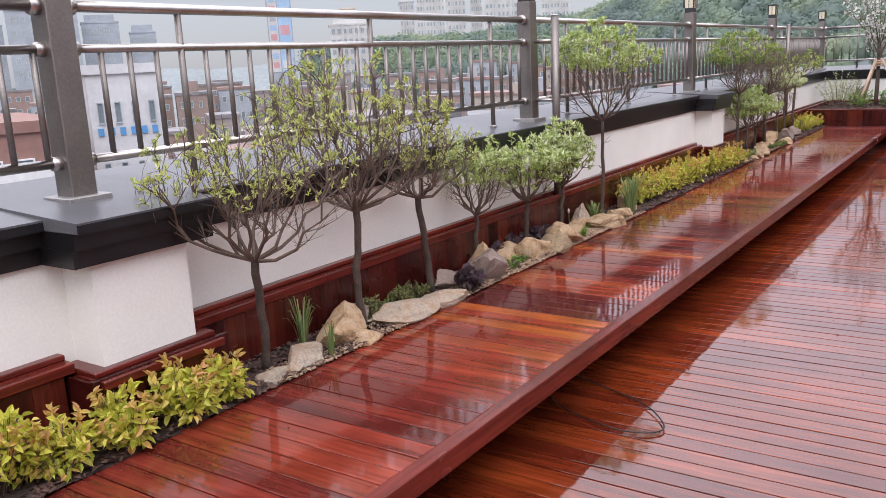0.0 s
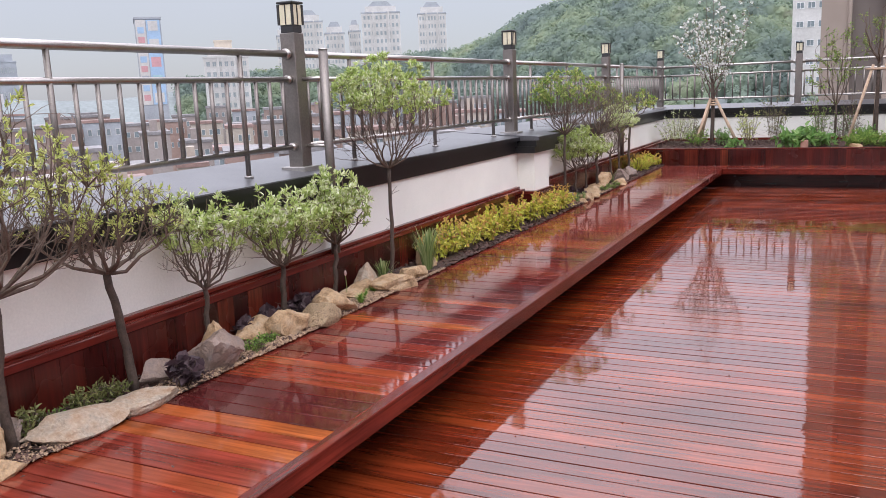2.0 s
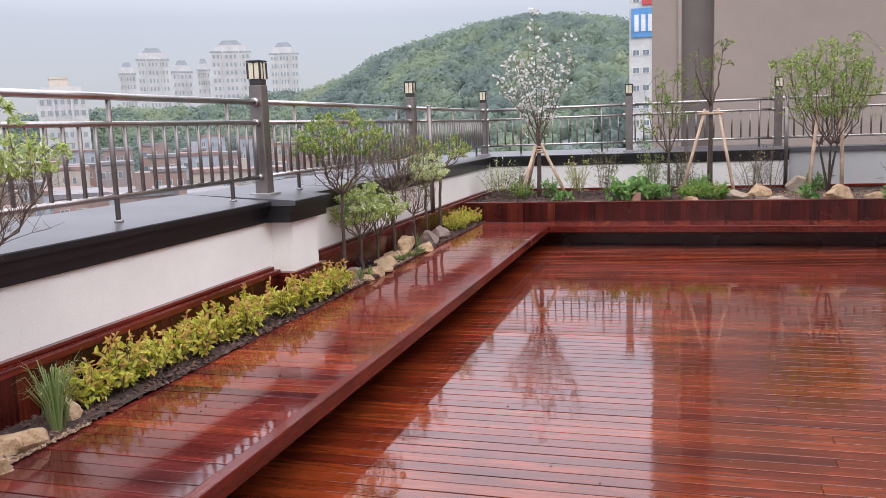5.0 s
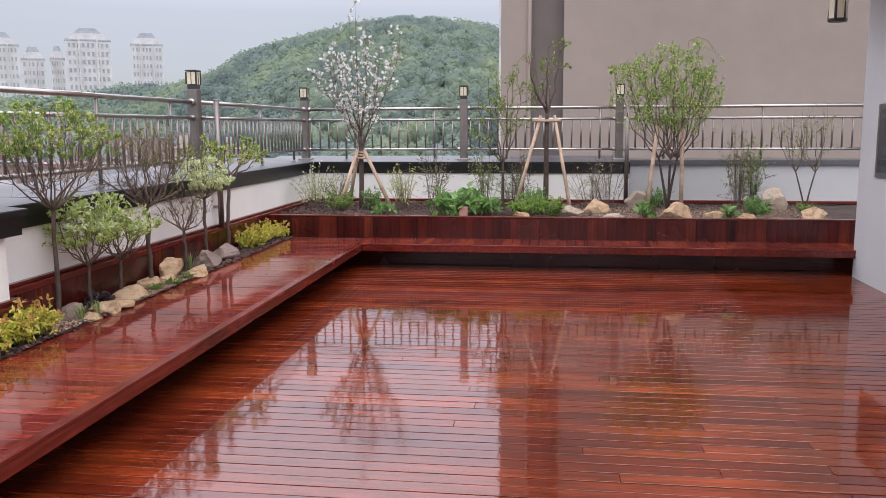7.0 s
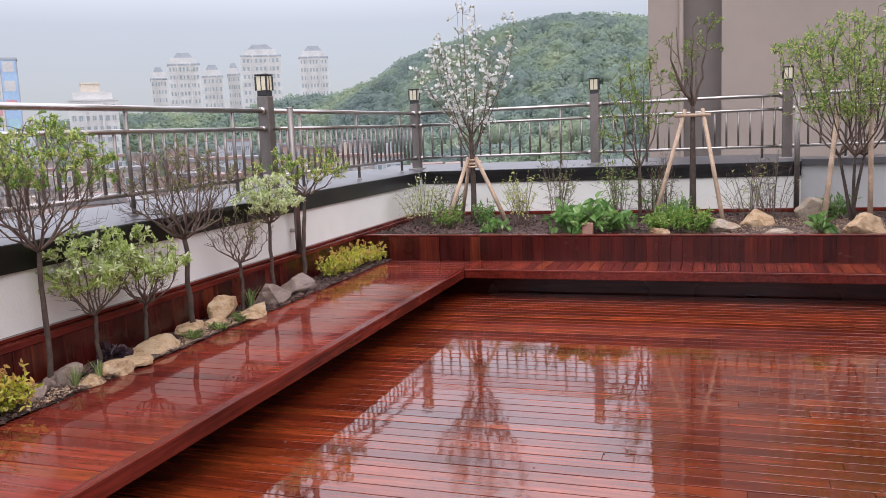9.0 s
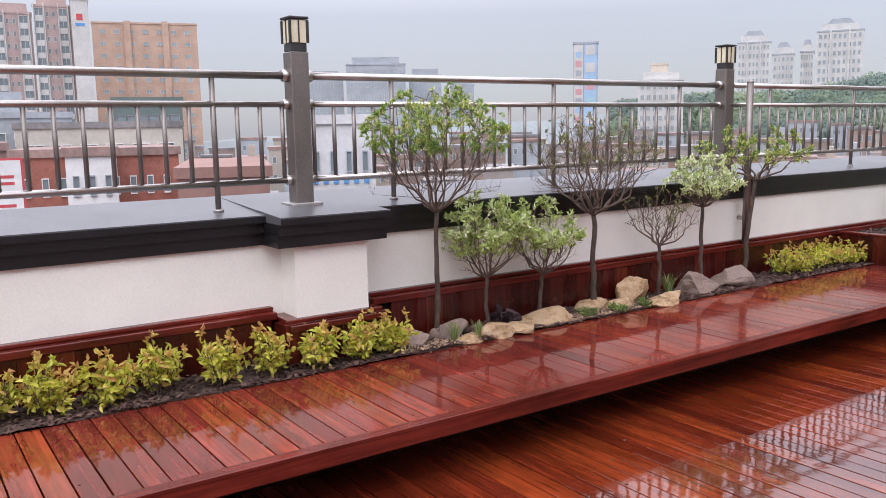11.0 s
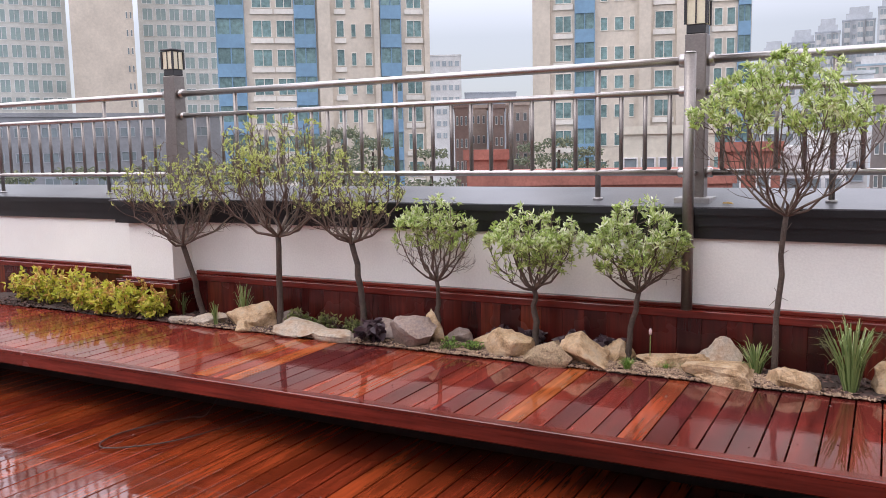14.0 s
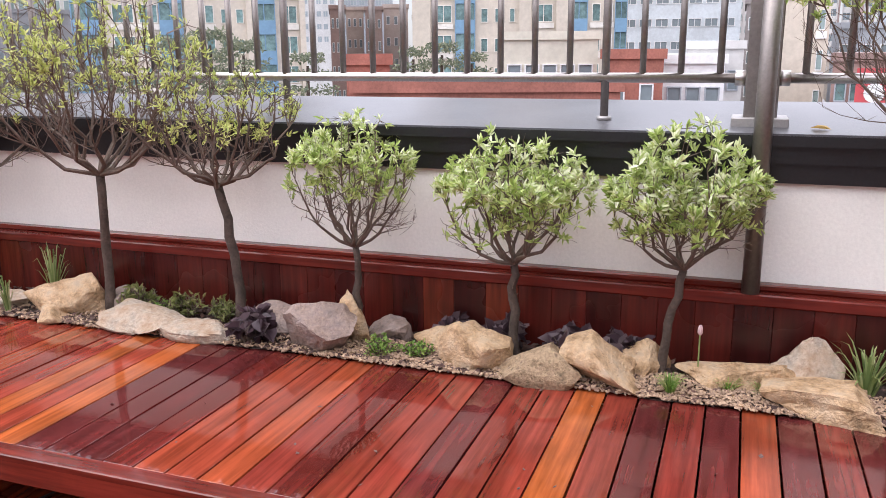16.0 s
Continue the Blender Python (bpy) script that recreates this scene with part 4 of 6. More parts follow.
def litter(name, label, material, boxes, size, flat, seed):
    """Loose chips or pebbles strewn over stretches of soil: x0, y0, x1, y1, z, how many."""
    random.seed(seed)
    s = Shape()
    for x0, y0, x1, y1, z, n in boxes:
        for _ in range(n):
            c = Vector((rnd(x0, x1), rnd(y0, y1), z + rnd(0, size * 0.5)))
            m = Euler((rnd(-0.6, 0.6), rnd(-0.6, 0.6), rnd(0, 6.3))).to_matrix()
            k = size * rnd(0.5, 1.2)
            pts = [Vector(p) for p in ((k, 0, 0), (0, k * rnd(0.4, 0.9), 0), (-k * rnd(0.6, 1), 0, 0), (0, -k * rnd(0.4, 0.9), 0), (0, 0, k * flat), (0, 0, -k * flat))]
            s.add([c + m @ p for p in pts], [(0, 1, 4), (1, 2, 4), (2, 3, 4), (3, 0, 4), (1, 0, 5), (2, 1, 5), (3, 2, 5), (0, 3, 5)])
    return tagged(obj(name, s, material), label, "ground cover", kind="stuff")


litter("gravel", "buff gravel scattered along the planter's edge", M_GRAVEL, [(-2.135, 2.5, -2.085, 6.4, SOIL_Z + 0.003, 2600), (-2.28, 4.25, -2.12, 6.0, SOIL_Z + 0.012, 5200), (-2.17, 4.2, -2.09, 6.3, SOIL_Z + 0.006, 1800), (-2.24, 2.55, -2.11, 4.2, SOIL_Z + 0.008, 1200), (-2.24, 9.35, -2.1, 11.5, SOIL_Z + 0.009, 1900), (0.9, 14.0, 3.7, 15.3, 0.492, 5200)], 0.0085, 0.6, 5)
litter("mulch", "dark bark mulch strewn over the planting soil", M_MULCH, [(-2.14, 0.6, -2.095, 13.8, SOIL_Z + 0.002, 2600), (-2.42, 0.6, -2.115, 13.8, SOIL_Z + 0.006, 8500), (-2.4, 13.97, 1.2, 15.8, 0.492, 9000), (1.2, 15.0, 3.7, 15.8, 0.492, 1200)], 0.017, 0.18, 6)

litter("wet_debris", "tiny fallen petals and leaf bits on the wet boards", M_MULCH, [(-2.1, 0.8, -1.28, 13.3, BENCH_Z + 0.001, 170), (-1.1, 0.8, 3.5, 13.2, 0.002, 260)], 0.008, 0.12, 8)

leaf = Shape()
leaf.leaf(Vector((0, 0, 0)), Vector((0.3, 1, 0)), Vector((0, 0, 1)), 0.06, 0.035, 0.05)
fallen = obj("fallen_leaf", leaf, M_COPPER, "leaf")
fallen.location = (-2.52, 5.70, 1.034)
tagged(fallen, "single orange leaf fallen on the wet coping", "leaf")
plant_tag = tagged(obj("plant_marker", Shape().cbox(-0.05, -0.02, 0, 0.05, 0.02, 0.13, 0.006), surface("pinkish_terracotta", (0.40, 0.22, 0.17), 0.8, 0.2, 12, 80, 0.2)), "small pinkish terracotta block among the broad leaves", "block")
plant_tag.location = (-0.21, 14.02, 0.475)

# ---- far bed: blossoming tree, staked trees, shrubs ----
FAR_Z = 0.48
random.seed(41)
pear = base_at("blossom_tree", -1.60, 15.05, FAR_Z, "young tree in white blossom held by timber stakes", "tree")
trunk = curve_pts(Vector((0, 0, -0.03)), Vector((0.02, 0, 0.5)), Vector((0.0, 0, 0.95)), 6)
part("trunk", Shape().tube(trunk, [0.035, 0.032, 0.03, 0.029, 0.028, 0.027, 0.026], 9), M_BARK, pear, smooth=True)
wood, tips, blossom_at = Shape(), [], []
for i in range(16):
    a, r = i * 2.399, 0.60 * math.sqrt((i + 0.4) / 16)
    b = Vector((0, 0, 0.55 + 0.03 * i if i > 2 else 0.9))
    b.z = min(b.z, 0.95)
    e = Vector((r * math.cos(a), r * math.sin(a) * 0.9, rnd(1.45, 2.1) + 0.58 * (1 - r / 0.60)))
    pts = curve_pts(b, Vector((e.x * 0.95, e.y * 0.95, b.z + 0.55)), e, 8)
    wood.tube(pts, [0.008 * (1 - 0.85 * k / 8) for k in range(9)], 5, False)
    for k in range(2, 9):
        for _ in range(5):
            q = pts[k] + (any_dir(0.6)) * rnd(0.03, 0.12)
            wood.tube([pts[k], q], [0.0022, 0.001], 3, False)
            blossom_at.append(q)
part("branchwork", wood, M_TWIG, pear)
bloom, green = Shape(), Shape()
for q in blossom_at:
    for _ in range(random.choice((0, 0, 1, 2, 3))):
        c = q + any_dir() * 0.026
        n = any_dir(0.3)
        for k in range(5):
            d = (n.orthogonal().normalized())
            d.rotate(Matrix.Rotation(k * 1.2566, 3, n))
            bloom.leaf(c, d + n * 0.25, n, 0.025, 0.023, 0.0)
    for _ in range(2):
        green.leaf(q, any_dir(0.3), any_dir(1), 0.028, 0.013)
part("blossom", bloom, M_PETAL, pear, "clusters of white blossom", smooth="leaf")
part("foliage", green, M_OLIVE, pear, smooth="leaf")


def stakes(x, y, top, feet, label):
    s = base_at("tree_stakes", x, y, FAR_Z, label, "stake", "tree stakes")
    for fx, fy in feet:
        part("stake", Shape().tube([(fx, fy, -0.03), (fx * 0.12, fy * 0.12, top)], [0.024, 0.021], 8), M_STAKE, s, smooth=True)
    for k in range(3):
        part("binding", Shape().tube([(0.05 * math.cos(a) * (1 + k * 0.2), 0.05 * math.sin(a) * (1 + k * 0.2), top - 0.03 - 0.035 * k) for a in np.linspace(0, 2 * math.pi, 11)], 0.012, 5), M_STAKE, s)
    return s


stakes(-1.60, 15.05, 0.72, ((-0.20, -0.42), (0.42, -0.1), (-0.24, 0.3)), "three pinkish timber stakes bound round the blossom tree")
frame_stakes = base_at("tree_stakes", 0.68, 15.0, FAR_Z, "tall timber stakes with a cross bar round a bare tree", "stake", "tree stakes")
for a, b in (((-0.38, -0.28), (-0.07, 0)), ((0.30, -0.34), (0.09, 0)), ((-0.02, 0.4), (0.0, 0.05))):
    part("stake", Shape().tube([(*a, -0.03), (*b, 1.12)], [0.022, 0.019], 8), M_STAKE, frame_stakes, smooth=True)
part("cross_bar", Shape().tube([(-0.17, -0.03, 1.06), (0.17, -0.03, 1.06)], 0.017, 8), M_STAKE, frame_stakes, smooth=True)
two = base_at("tree_stakes", 2.05, 15.0, FAR_Z, "two upright timber stakes beside the leafy tree", "stake", "tree stakes")
for a, b in (((-0.22, -0.3), (-0.08, 0.0)), ((0.2, -0.1), (0.2, 0.02))):
    part("stake", Shape().tube([(*a, -0.03), (*b, 1.05)], [0.026, 0.022], 8), M_STAKE, two, smooth=True)


def open_tree(label, x, y, trunk_top, top, radius, mats, limbs, twigs, sprigs, count, size, low, trunk_r, stems=1, ratio=0.4, flat=0.3):
    """A young unclipped tree with one or several leaning stems."""
    random.seed(int(abs(x * 1000 + y * 10)))
    t = base_at("young_tree", x, y, FAR_Z, label, "tree")
    wood, tips = Shape(), []
    for k in range(stems):
        a = 2.2 * k + 0.4
        f = Vector((0.12 * math.cos(a) * (stems > 1), 0.12 * math.sin(a) * (stems > 1), trunk_top))
        part("trunk", Shape().tube(curve_pts(Vector((0.015 * k, 0, -0.03)), Vector((f.x * 0.4, f.y * 0.4, trunk_top * 0.5)), f, 5), [trunk_r * (1.2 - 0.09 * i) for i in range(6)], 7), M_BARK, t, smooth=True)
        ws, tp = grow(f, top, radius, limbs, twigs, sprigs, trunk_r * 0.6, flat)
        for w in ws:
            part("limb", w, M_TWIG, t)
        tips += tp
    for m, share in mats:
        part("foliage", leaves_on(tips, int(count * share), low, size, trunk_top, top, ratio), m, t, smooth="leaf")
    return t


open_tree("leafy young tree with spreading fresh yellow-green foliage", 2.10, 15.02, 0.62, 1.98, 0.52, ((M_HOSTA, 0.35), (M_YGREEN, 0.7), (M_GREEN, 0.9)), 7, 8, 3, 3600, 0.042, 0.24, 0.016, 3, 0.26, 0.25)
open_tree("bare crooked young tree with a few brown leaves", 0.68, 15.0, 1.15, 2.05, 0.36, ((M_OLIVE, 0.6), (M_GREEN, 0.5)), 5, 4, 2, 420, 0.035, 0.3, 0.03)
open_tree("slender young tree with sparse small green leaves", 0.15, 15.2, 0.55, 1.78, 0.36, ((M_GREEN, 0.7), (M_OLIVE, 0.5)), 6, 6, 3, 1150, 0.034, 0.15, 0.018, 1)
open_tree("thin bare sapling with reddish twigs", 3.68, 15.1, 0.45, 1.25, 0.26, ((M_OLIVE, 1.0), (M_GREEN, 0.6)), 6, 5, 2, 240, 0.03, 0.1, 0.01, 2)
TWIGGY = "upright twiggy shrub just coming into leaf"
for x, y, h, r, n, m in ((-2.12, 14.85, 0.58, 0.34, 620, M_VARI), (-1.95, 15.2, 0.5, 0.28, 420, M_OLIVE), (-1.02, 14.9, 0.66, 0.28, 380, M_YGREEN), (-0.7, 15.2, 0.8, 0.28, 340, M_OLIVE), (-0.05, 15.1, 0.9, 0.26, 360, M_GREEN), (0.42, 15.4, 0.9, 0.25, 90, M_OLIVE), (1.2, 15.0, 0.72, 0.34, 70, M_YGREEN), (1.42, 15.2, 0.8, 0.3, 50, M_OLIVE), (2.92, 15.1, 1.0, 0.15, 620, M_OLIVE), (3.12, 15.25, 0.95, 0.13, 420, M_GREEN), (0.25, 15.45, 0.6, 0.22, 220, M_HOSTA)):
    shrub("twiggy_shrub", TWIGGY, x, y, FAR_Z, h, r, m, 20, n, 0.032, 0.4, "shrub", "twiggy shrubs", 0.15, None, 0.75)
for x, y, h, r, n in ((-0.42, 14.2, 0.26, 0.22, 150), (-0.15, 14.15, 0.28, 0.2, 150), (0.05, 14.3, 0.24, 0.2, 130), (-0.3, 14.68, 0.34, 0.2, 130), (-1.15, 14.3, 0.16, 0.12, 60), (1.75, 14.05, 0.17, 0.12, 46), (2.66, 14.2, 0.14, 0.1, 34)):
    shrub("broadleaf_plant", "clump of broad fresh green leaves", x, y, FAR_Z, h, r * 1.1, M_HOSTA, 18, int(n * 0.75), 0.095, 0.55, "plant", "broadleaf plants", 0.2)
for x, y, h, r, n, m in ((0.45, 14.3, 0.26, 0.2, 700, M_GREEN), (0.72, 14.25, 0.24, 0.2, 700, M_GREEN), (0.55, 14.78, 0.3, 0.2, 500, M_HOSTA), (2.0, 15.3, 0.28, 0.22, 400, M_HOSTA), (3.05, 14.63, 0.2, 0.24, 500, M_HOSTA), (-1.4, 14.78, 0.3, 0.16, 260, M_HOSTA), (-1.75, 14.63, 0.3, 0.2, 260, M_GREEN), (3.6, 14.78, 0.14, 0.15, 120, M_GREEN)):
    shrub("leafy_plant", "low bushy plant with narrow fresh green leaves", x, y, FAR_Z, h, r, m, 22, n, 0.05, 0.3, "plant", "leafy plants", 0.1)


# ---- beyond the parapet: neighbour, city, hill ----
EYE_X, EYE_Y, EYE_Z, STREET = 1.5, 6.5, 1.45, -16.0


def toward(az, dist):
    a = math.radians(az)
    return EYE_X - dist * math.sin(a), EYE_Y + dist * math.cos(a)


def paint(name, col, rough=0.7, var=0.12, scale=0.3):
    return surface(name, col, rough, var, scale, 2.5, 0.0)


P_BEIGE = paint("warm_beige_render", (0.315, 0.256, 0.217), 0.85, 0.05, 0.6)
# Render darkened so that the wall recess has its shade in the colour.
P_RECESS = paint("shade_darkened_render", (0.185, 0.155, 0.14), 0.85, 0.06, 0.6)
P_TOWER = paint("pinkish_cream_tower_paint", (0.559, 0.492, 0.411))
P_CREAM = paint("cream_sill_paint", (0.68, 0.64, 0.58))
P_BLUE = paint("blue_spandrel_paint", (0.17, 0.295, 0.42), 0.35)
P_GLASS = paint("teal_window_glass", (0.15, 0.235, 0.23), 0.16, 0.5, 0.2)
# Hazy paints and far glass: distance haze is put into their colour.
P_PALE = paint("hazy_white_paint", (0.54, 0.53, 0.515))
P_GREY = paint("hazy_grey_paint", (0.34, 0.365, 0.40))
P_FAR = paint("haze_paled_window_glass", (0.30, 0.345, 0.365), 0.4)
P_MID = paint("grey_window_glass", (0.20, 0.24, 0.26), 0.25)
P_MIDL = paint("pale_grey_window_glass", (0.28, 0.36, 0.35), 0.25)
P_BRICK = surface("red_brick", (0.31, 0.115, 0.085), 0.8, 0.25, 0.6, 9.0, 0.1)
P_STRIPE = paint("terracotta_stripe_paint", (0.42, 0.315, 0.295))
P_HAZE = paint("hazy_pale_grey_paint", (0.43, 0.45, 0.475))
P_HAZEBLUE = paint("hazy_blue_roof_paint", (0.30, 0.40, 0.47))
P_ORANGE = paint("orange_tile_paint", (0.47, 0.325, 0.25))
P_WHITE = paint("white_building_paint", (0.70, 0.70, 0.70))
P_IVORY = paint("ivory_tower_paint", (0.55, 0.55, 0.51))
P_SLATE = paint("dark_roof_sheet", (0.22, 0.21, 0.215), 0.6, 0.3)
P_ROOFR = paint("rust_roof_sheet", (0.27, 0.18, 0.16), 0.6, 0.3)
P_ROOFG = paint("green_roof_coat", (0.22, 0.32, 0.28), 0.6, 0.3)
P_RED = paint("red_sign_paint", (0.50, 0.07, 0.08), 0.5)
P_SIGN = paint("blue_sign_paint", (0.10, 0.28, 0.55), 0.4)


def panel_mesh(w, h, openings, out, back, frame, glass):
    """One joined panel, proud of the wall by out, with sunk glass in each opening (x0, z0, x1, z1 as shares)."""
    xs = sorted({0.0, 1.0, *(v for o in openings for v in (o[0], o[2]))})
    zs = sorted({0.0, 1.0, *(v for o in openings for v in (o[1], o[3]))})
    bm, front, sunk = bmesh.new(), {}, []
    for i, x in enumerate(xs):
        for j, z in enumerate(zs):
            front[i, j] = bm.verts.new((w * (x - 0.5), out, h * z))
    for i in range(len(xs) - 1):
        for j in range(len(zs) - 1):
            f = bm.faces.new((front[i, j], front[i, j + 1], front[i + 1, j + 1], front[i + 1, j]))
            cx, cz = (xs[i] + xs[i + 1]) / 2, (zs[j] + zs[j + 1]) / 2
            if any(o[0] < cx < o[2] and o[1] < cz < o[3] for o in openings):
                sunk.append(f)
    rim = bmesh.ops.extrude_edge_only(bm, edges=[e for e in bm.edges if e.is_boundary])
    for v in rim["geom"]:
        if isinstance(v, bmesh.types.BMVert):
            v.co.y = -0.05
    for f in sunk:
        bmesh.ops.inset_individual(bm, faces=[f], thickness=0.012, depth=0.0)
        for v in f.verts:
            v.co.y = back
        f.material_index = 1
    bmesh.ops.recalc_face_normals(bm, faces=bm.faces[:])
    me = bpy.data.meshes.new("window")
    bm.to_mesh(me)
    bm.free()
    me.materials.append(frame)
    me.materials.append(glass)
    return me


def window_mesh(w, h, glass, frame, double=True):
    t = min(0.08, 0.1 * w) / w
    tz = 0.07 / h
    return panel_mesh(w, h, [(t, tz, 0.5 - t * 0.4, 1 - tz), (0.5 + t * 0.4, tz, 1 - t, 1 - tz)] if double else [(t, tz, 1 - t, 1 - tz)], 0.10, 0.02, frame, glass)


def bay_mesh(w, h, glass, spandrel):
    return panel_mesh(w, h, [(0.04, 0.42, 0.48, 0.96), (0.52, 0.42, 0.96, 0.96)], 0.32, 0.18, spandrel, glass)


def block(name, label, az0, az1, dist, top, wall_mat, cols=(), floor_h=2.95, glass=None, frame_mat=None, depth=14.0, low=STREET, roof=None, from_z=None, win_h=1.45, fins=(), crown=0, head=False, spandrel=None, fin_mat=None, gable=0.0):
    """A building whose front faces the terrace, seen between two bearings. cols: start and end across the front and a kind."""
    (xa, ya), (xb, yb) = toward(az0, dist), toward(az1, dist)
    w = math.hypot(xb - xa, yb - ya)
    turn = math.degrees(math.atan2(yb - ya, xb - xa))
    b = base_at(name, xa, ya, low, label, "building")
    b.matrix_basis = pose(xa, ya, low, 0, 0, turn)
    h = top - low
    part("wall", Shape().box(0, 0, 0, w, depth, h), wall_mat, b)
    part("parapet", Shape().box(-0.15, -0.15, h, w + 0.15, depth + 0.15, h + 0.5), roof or wall_mat, b)
    if head:
        part("stair_head", Shape().box(w * 0.36, depth * 0.3, h + 0.5, w * 0.62, depth * 0.7, h + 2.4), wall_mat, b)
    for u0, u1, out in fins:
        part("fin", Shape().box(u0 * w, -out, 0, u1 * w, 0.01, h + 0.8), fin_mat or wall_mat, b)
    for k in range(crown):
        part("roof_step", Shape().box(w * (0.1 + 0.1 * k), depth * 0.1, h + 0.5 + 2.2 * k, w * (0.9 - 0.1 * k), depth * 0.9, h + 2.7 + 2.2 * k), wall_mat, b)
    if gable:
        part("hipped_roof", Shape().prism([(w * 0.18, h + 2.7), (w * 0.32, h + 2.7 + gable), (w * 0.68, h + 2.7 + gable), (w * 0.82, h + 2.7)], "y", depth * 0.15, depth * 0.85), roof or wall_mat, b)
    glass, frame_mat = glass or P_GLASS, frame_mat or P_CREAM
    z0 = max(from_z if from_z is not None else low, low) - low
    floors = max(1, int((h - z0) / floor_h))
    z0 = h - 0.35 - floors * floor_h
    sill_mesh = Shape().box(-0.5, -0.05, -0.6, 0.5, 0.16, -0.08).mesh("sill", frame_mat) if dist < 100 else None
    for u0, u1, kind in cols:
        ww = (u1 - u0) * w
        if kind == "b":
            me = bay_mesh(ww, floor_h, glass, spandrel or P_BLUE)
        else:
            me = window_mesh(ww, win_h if kind == "w" else win_h * 0.8, glass, frame_mat, ww > 1.0)
        for f in range(floors):
            z = z0 + f * floor_h + (0.0 if kind == "b" else 0.95)
            piece("window", me, b, pose((u0 + u1) / 2 * w, 0, z, 0, 0, 180))
            if sill_mesh and kind == "w":
                piece("sill", sill_mesh, b, pose((u0 + u1) / 2 * w, 0, z, 0, 0, 180) @ Matrix.Diagonal((ww + 0.3, 1, 1, 1)))
    return b


def even(n, a=0.03, b=0.97, share=0.7, kind="s"):
    step = (b - a) / n
    return [(a + step * (i + (1 - share) / 2), a + step * (i + (1 + share) / 2), kind) for i in range(n)]


APT = "tall apartment tower with blue glass bays and cream sills"
block("apartment_tower", APT, 132.95, 118.95, 90, 42, P_TOWER, [(0.0, 0.13, "b"), (0.165, 0.255, "w"), (0.275, 0.355, "w"), (0.36, 0.46, "b"), (0.555, 0.595, "w"), (0.625, 0.65, "s"), (0.69, 0.725, "s"), (0.765, 0.865, "b"), (0.89, 0.965, "w")], from_z=-16, win_h=1.75, fins=((0.47, 0.53, 0.6), (0.735, 0.76, 0.5), (0.975, 1.0, 0.5)))
block("apartment_tower", APT, 111.95, 98.05, 90, 42, P_TOWER, [(0.105, 0.185, "w"), (0.20, 0.295, "b"), (0.32, 0.355, "s"), (0.385, 0.43, "s"), (0.455, 0.48, "s"), (0.57, 0.655, "w"), (0.735, 0.815, "b"), (0.835, 0.875, "w"), (0.89, 0.93, "w"), (0.94, 0.995, "b")], from_z=-16, win_h=1.75, fins=((0.0, 0.085, 0.5), (0.50, 0.555, 0.5), (0.67, 0.73, 0.5)))
block("apartment_tower", "white apartment tower with a regular grid of windows", 137.65, 132.45, 165, 60, P_IVORY, even(6, share=0.78, kind="w"), 2.9, P_MIDL, P_WHITE, from_z=-8, win_h=2.15)
block("apartment_tower", "apartment tower with a blank pinkish side wall", 141.65, 137.95, 150, 55, P_TOWER, even(2, 0.86, 0.99, 0.5), 2.9, P_MID, from_z=-8)
block("apartment_tower", "white apartment tower with a regular grid of windows", 146.75, 141.85, 160, 58, P_IVORY, even(6, share=0.76, kind="w"), 2.9, P_MIDL, P_WHITE, from_z=-8, win_h=2.15)
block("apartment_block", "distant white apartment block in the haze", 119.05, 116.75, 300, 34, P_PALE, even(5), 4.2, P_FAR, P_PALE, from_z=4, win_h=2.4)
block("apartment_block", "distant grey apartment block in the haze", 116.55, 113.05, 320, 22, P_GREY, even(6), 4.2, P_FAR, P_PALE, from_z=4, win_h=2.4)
for a0, a1, d, top, col in ((117.3, 116.35, 105, 6.4, (0.27, 0.185, 0.165)), (116.25, 115.1, 120, 7.0, (0.45, 0.37, 0.32)), (115.0, 113.9, 112, 6.6, (0.33, 0.25, 0.225)), (113.8, 112.2, 118, 7.2, (0.47, 0.40, 0.36)), (111.9, 110.6, 104, 5.2, (0.30, 0.21, 0.19))):
    block("apartment_block", "brown brick apartment block with white windows", a0, a1, d, top, paint("brick_block_paint", col), even(3, share=0.5), 2.8, P_MID, P_WHITE, from_z=-8)
block("podium_building", "low grey podium building with strip windows", 149.0, 133.0, 112, 6.0, paint("blue_grey_podium_paint", (0.25, 0.26, 0.28)), even(10, share=0.6), 3.0, P_MID, P_GREY, from_z=-6)
block("brick_building", "low red brick building with a flat roof", 116.3, 99.1, 36, -0.30, P_BRICK, even(9, share=0.5), 3.0, P_MID, P_WHITE, 8.0, from_z=-9)
block("brick_building", "small red brick stair head on a flat roof", 116.65, 113.85, 41, 0.75, P_BRICK, depth=3)
block("low_building", "cream low building with a strip of windows", 106.3, 100.2, 54, 2.0, paint("cream_wall_paint", (0.58, 0.55, 0.46)), even(5, share=0.85), 3.2, P_MID, P_WHITE, from_z=-3)
block("brick_building", "red brick building with a fire stair", 100.0, 96.2, 46, 0.9, P_BRICK, even(2, share=0.5), 3.0, P_MID, P_WHITE, from_z=-6)
block("low_building", "white low building with grey shop windows", 96.1, 92.4, 50, 0.6, P_WHITE, even(3, share=0.8), 3.0, P_MID, P_GREY, from_z=-6)
block("office_building", "pale blue-white office building", 98.5, 91.0, 130, 10.5, paint("pale_blue_office_paint", (0.55, 0.60, 0.63)), even(7, share=0.8), 3.2, P_MID, P_WHITE, from_z=-2)
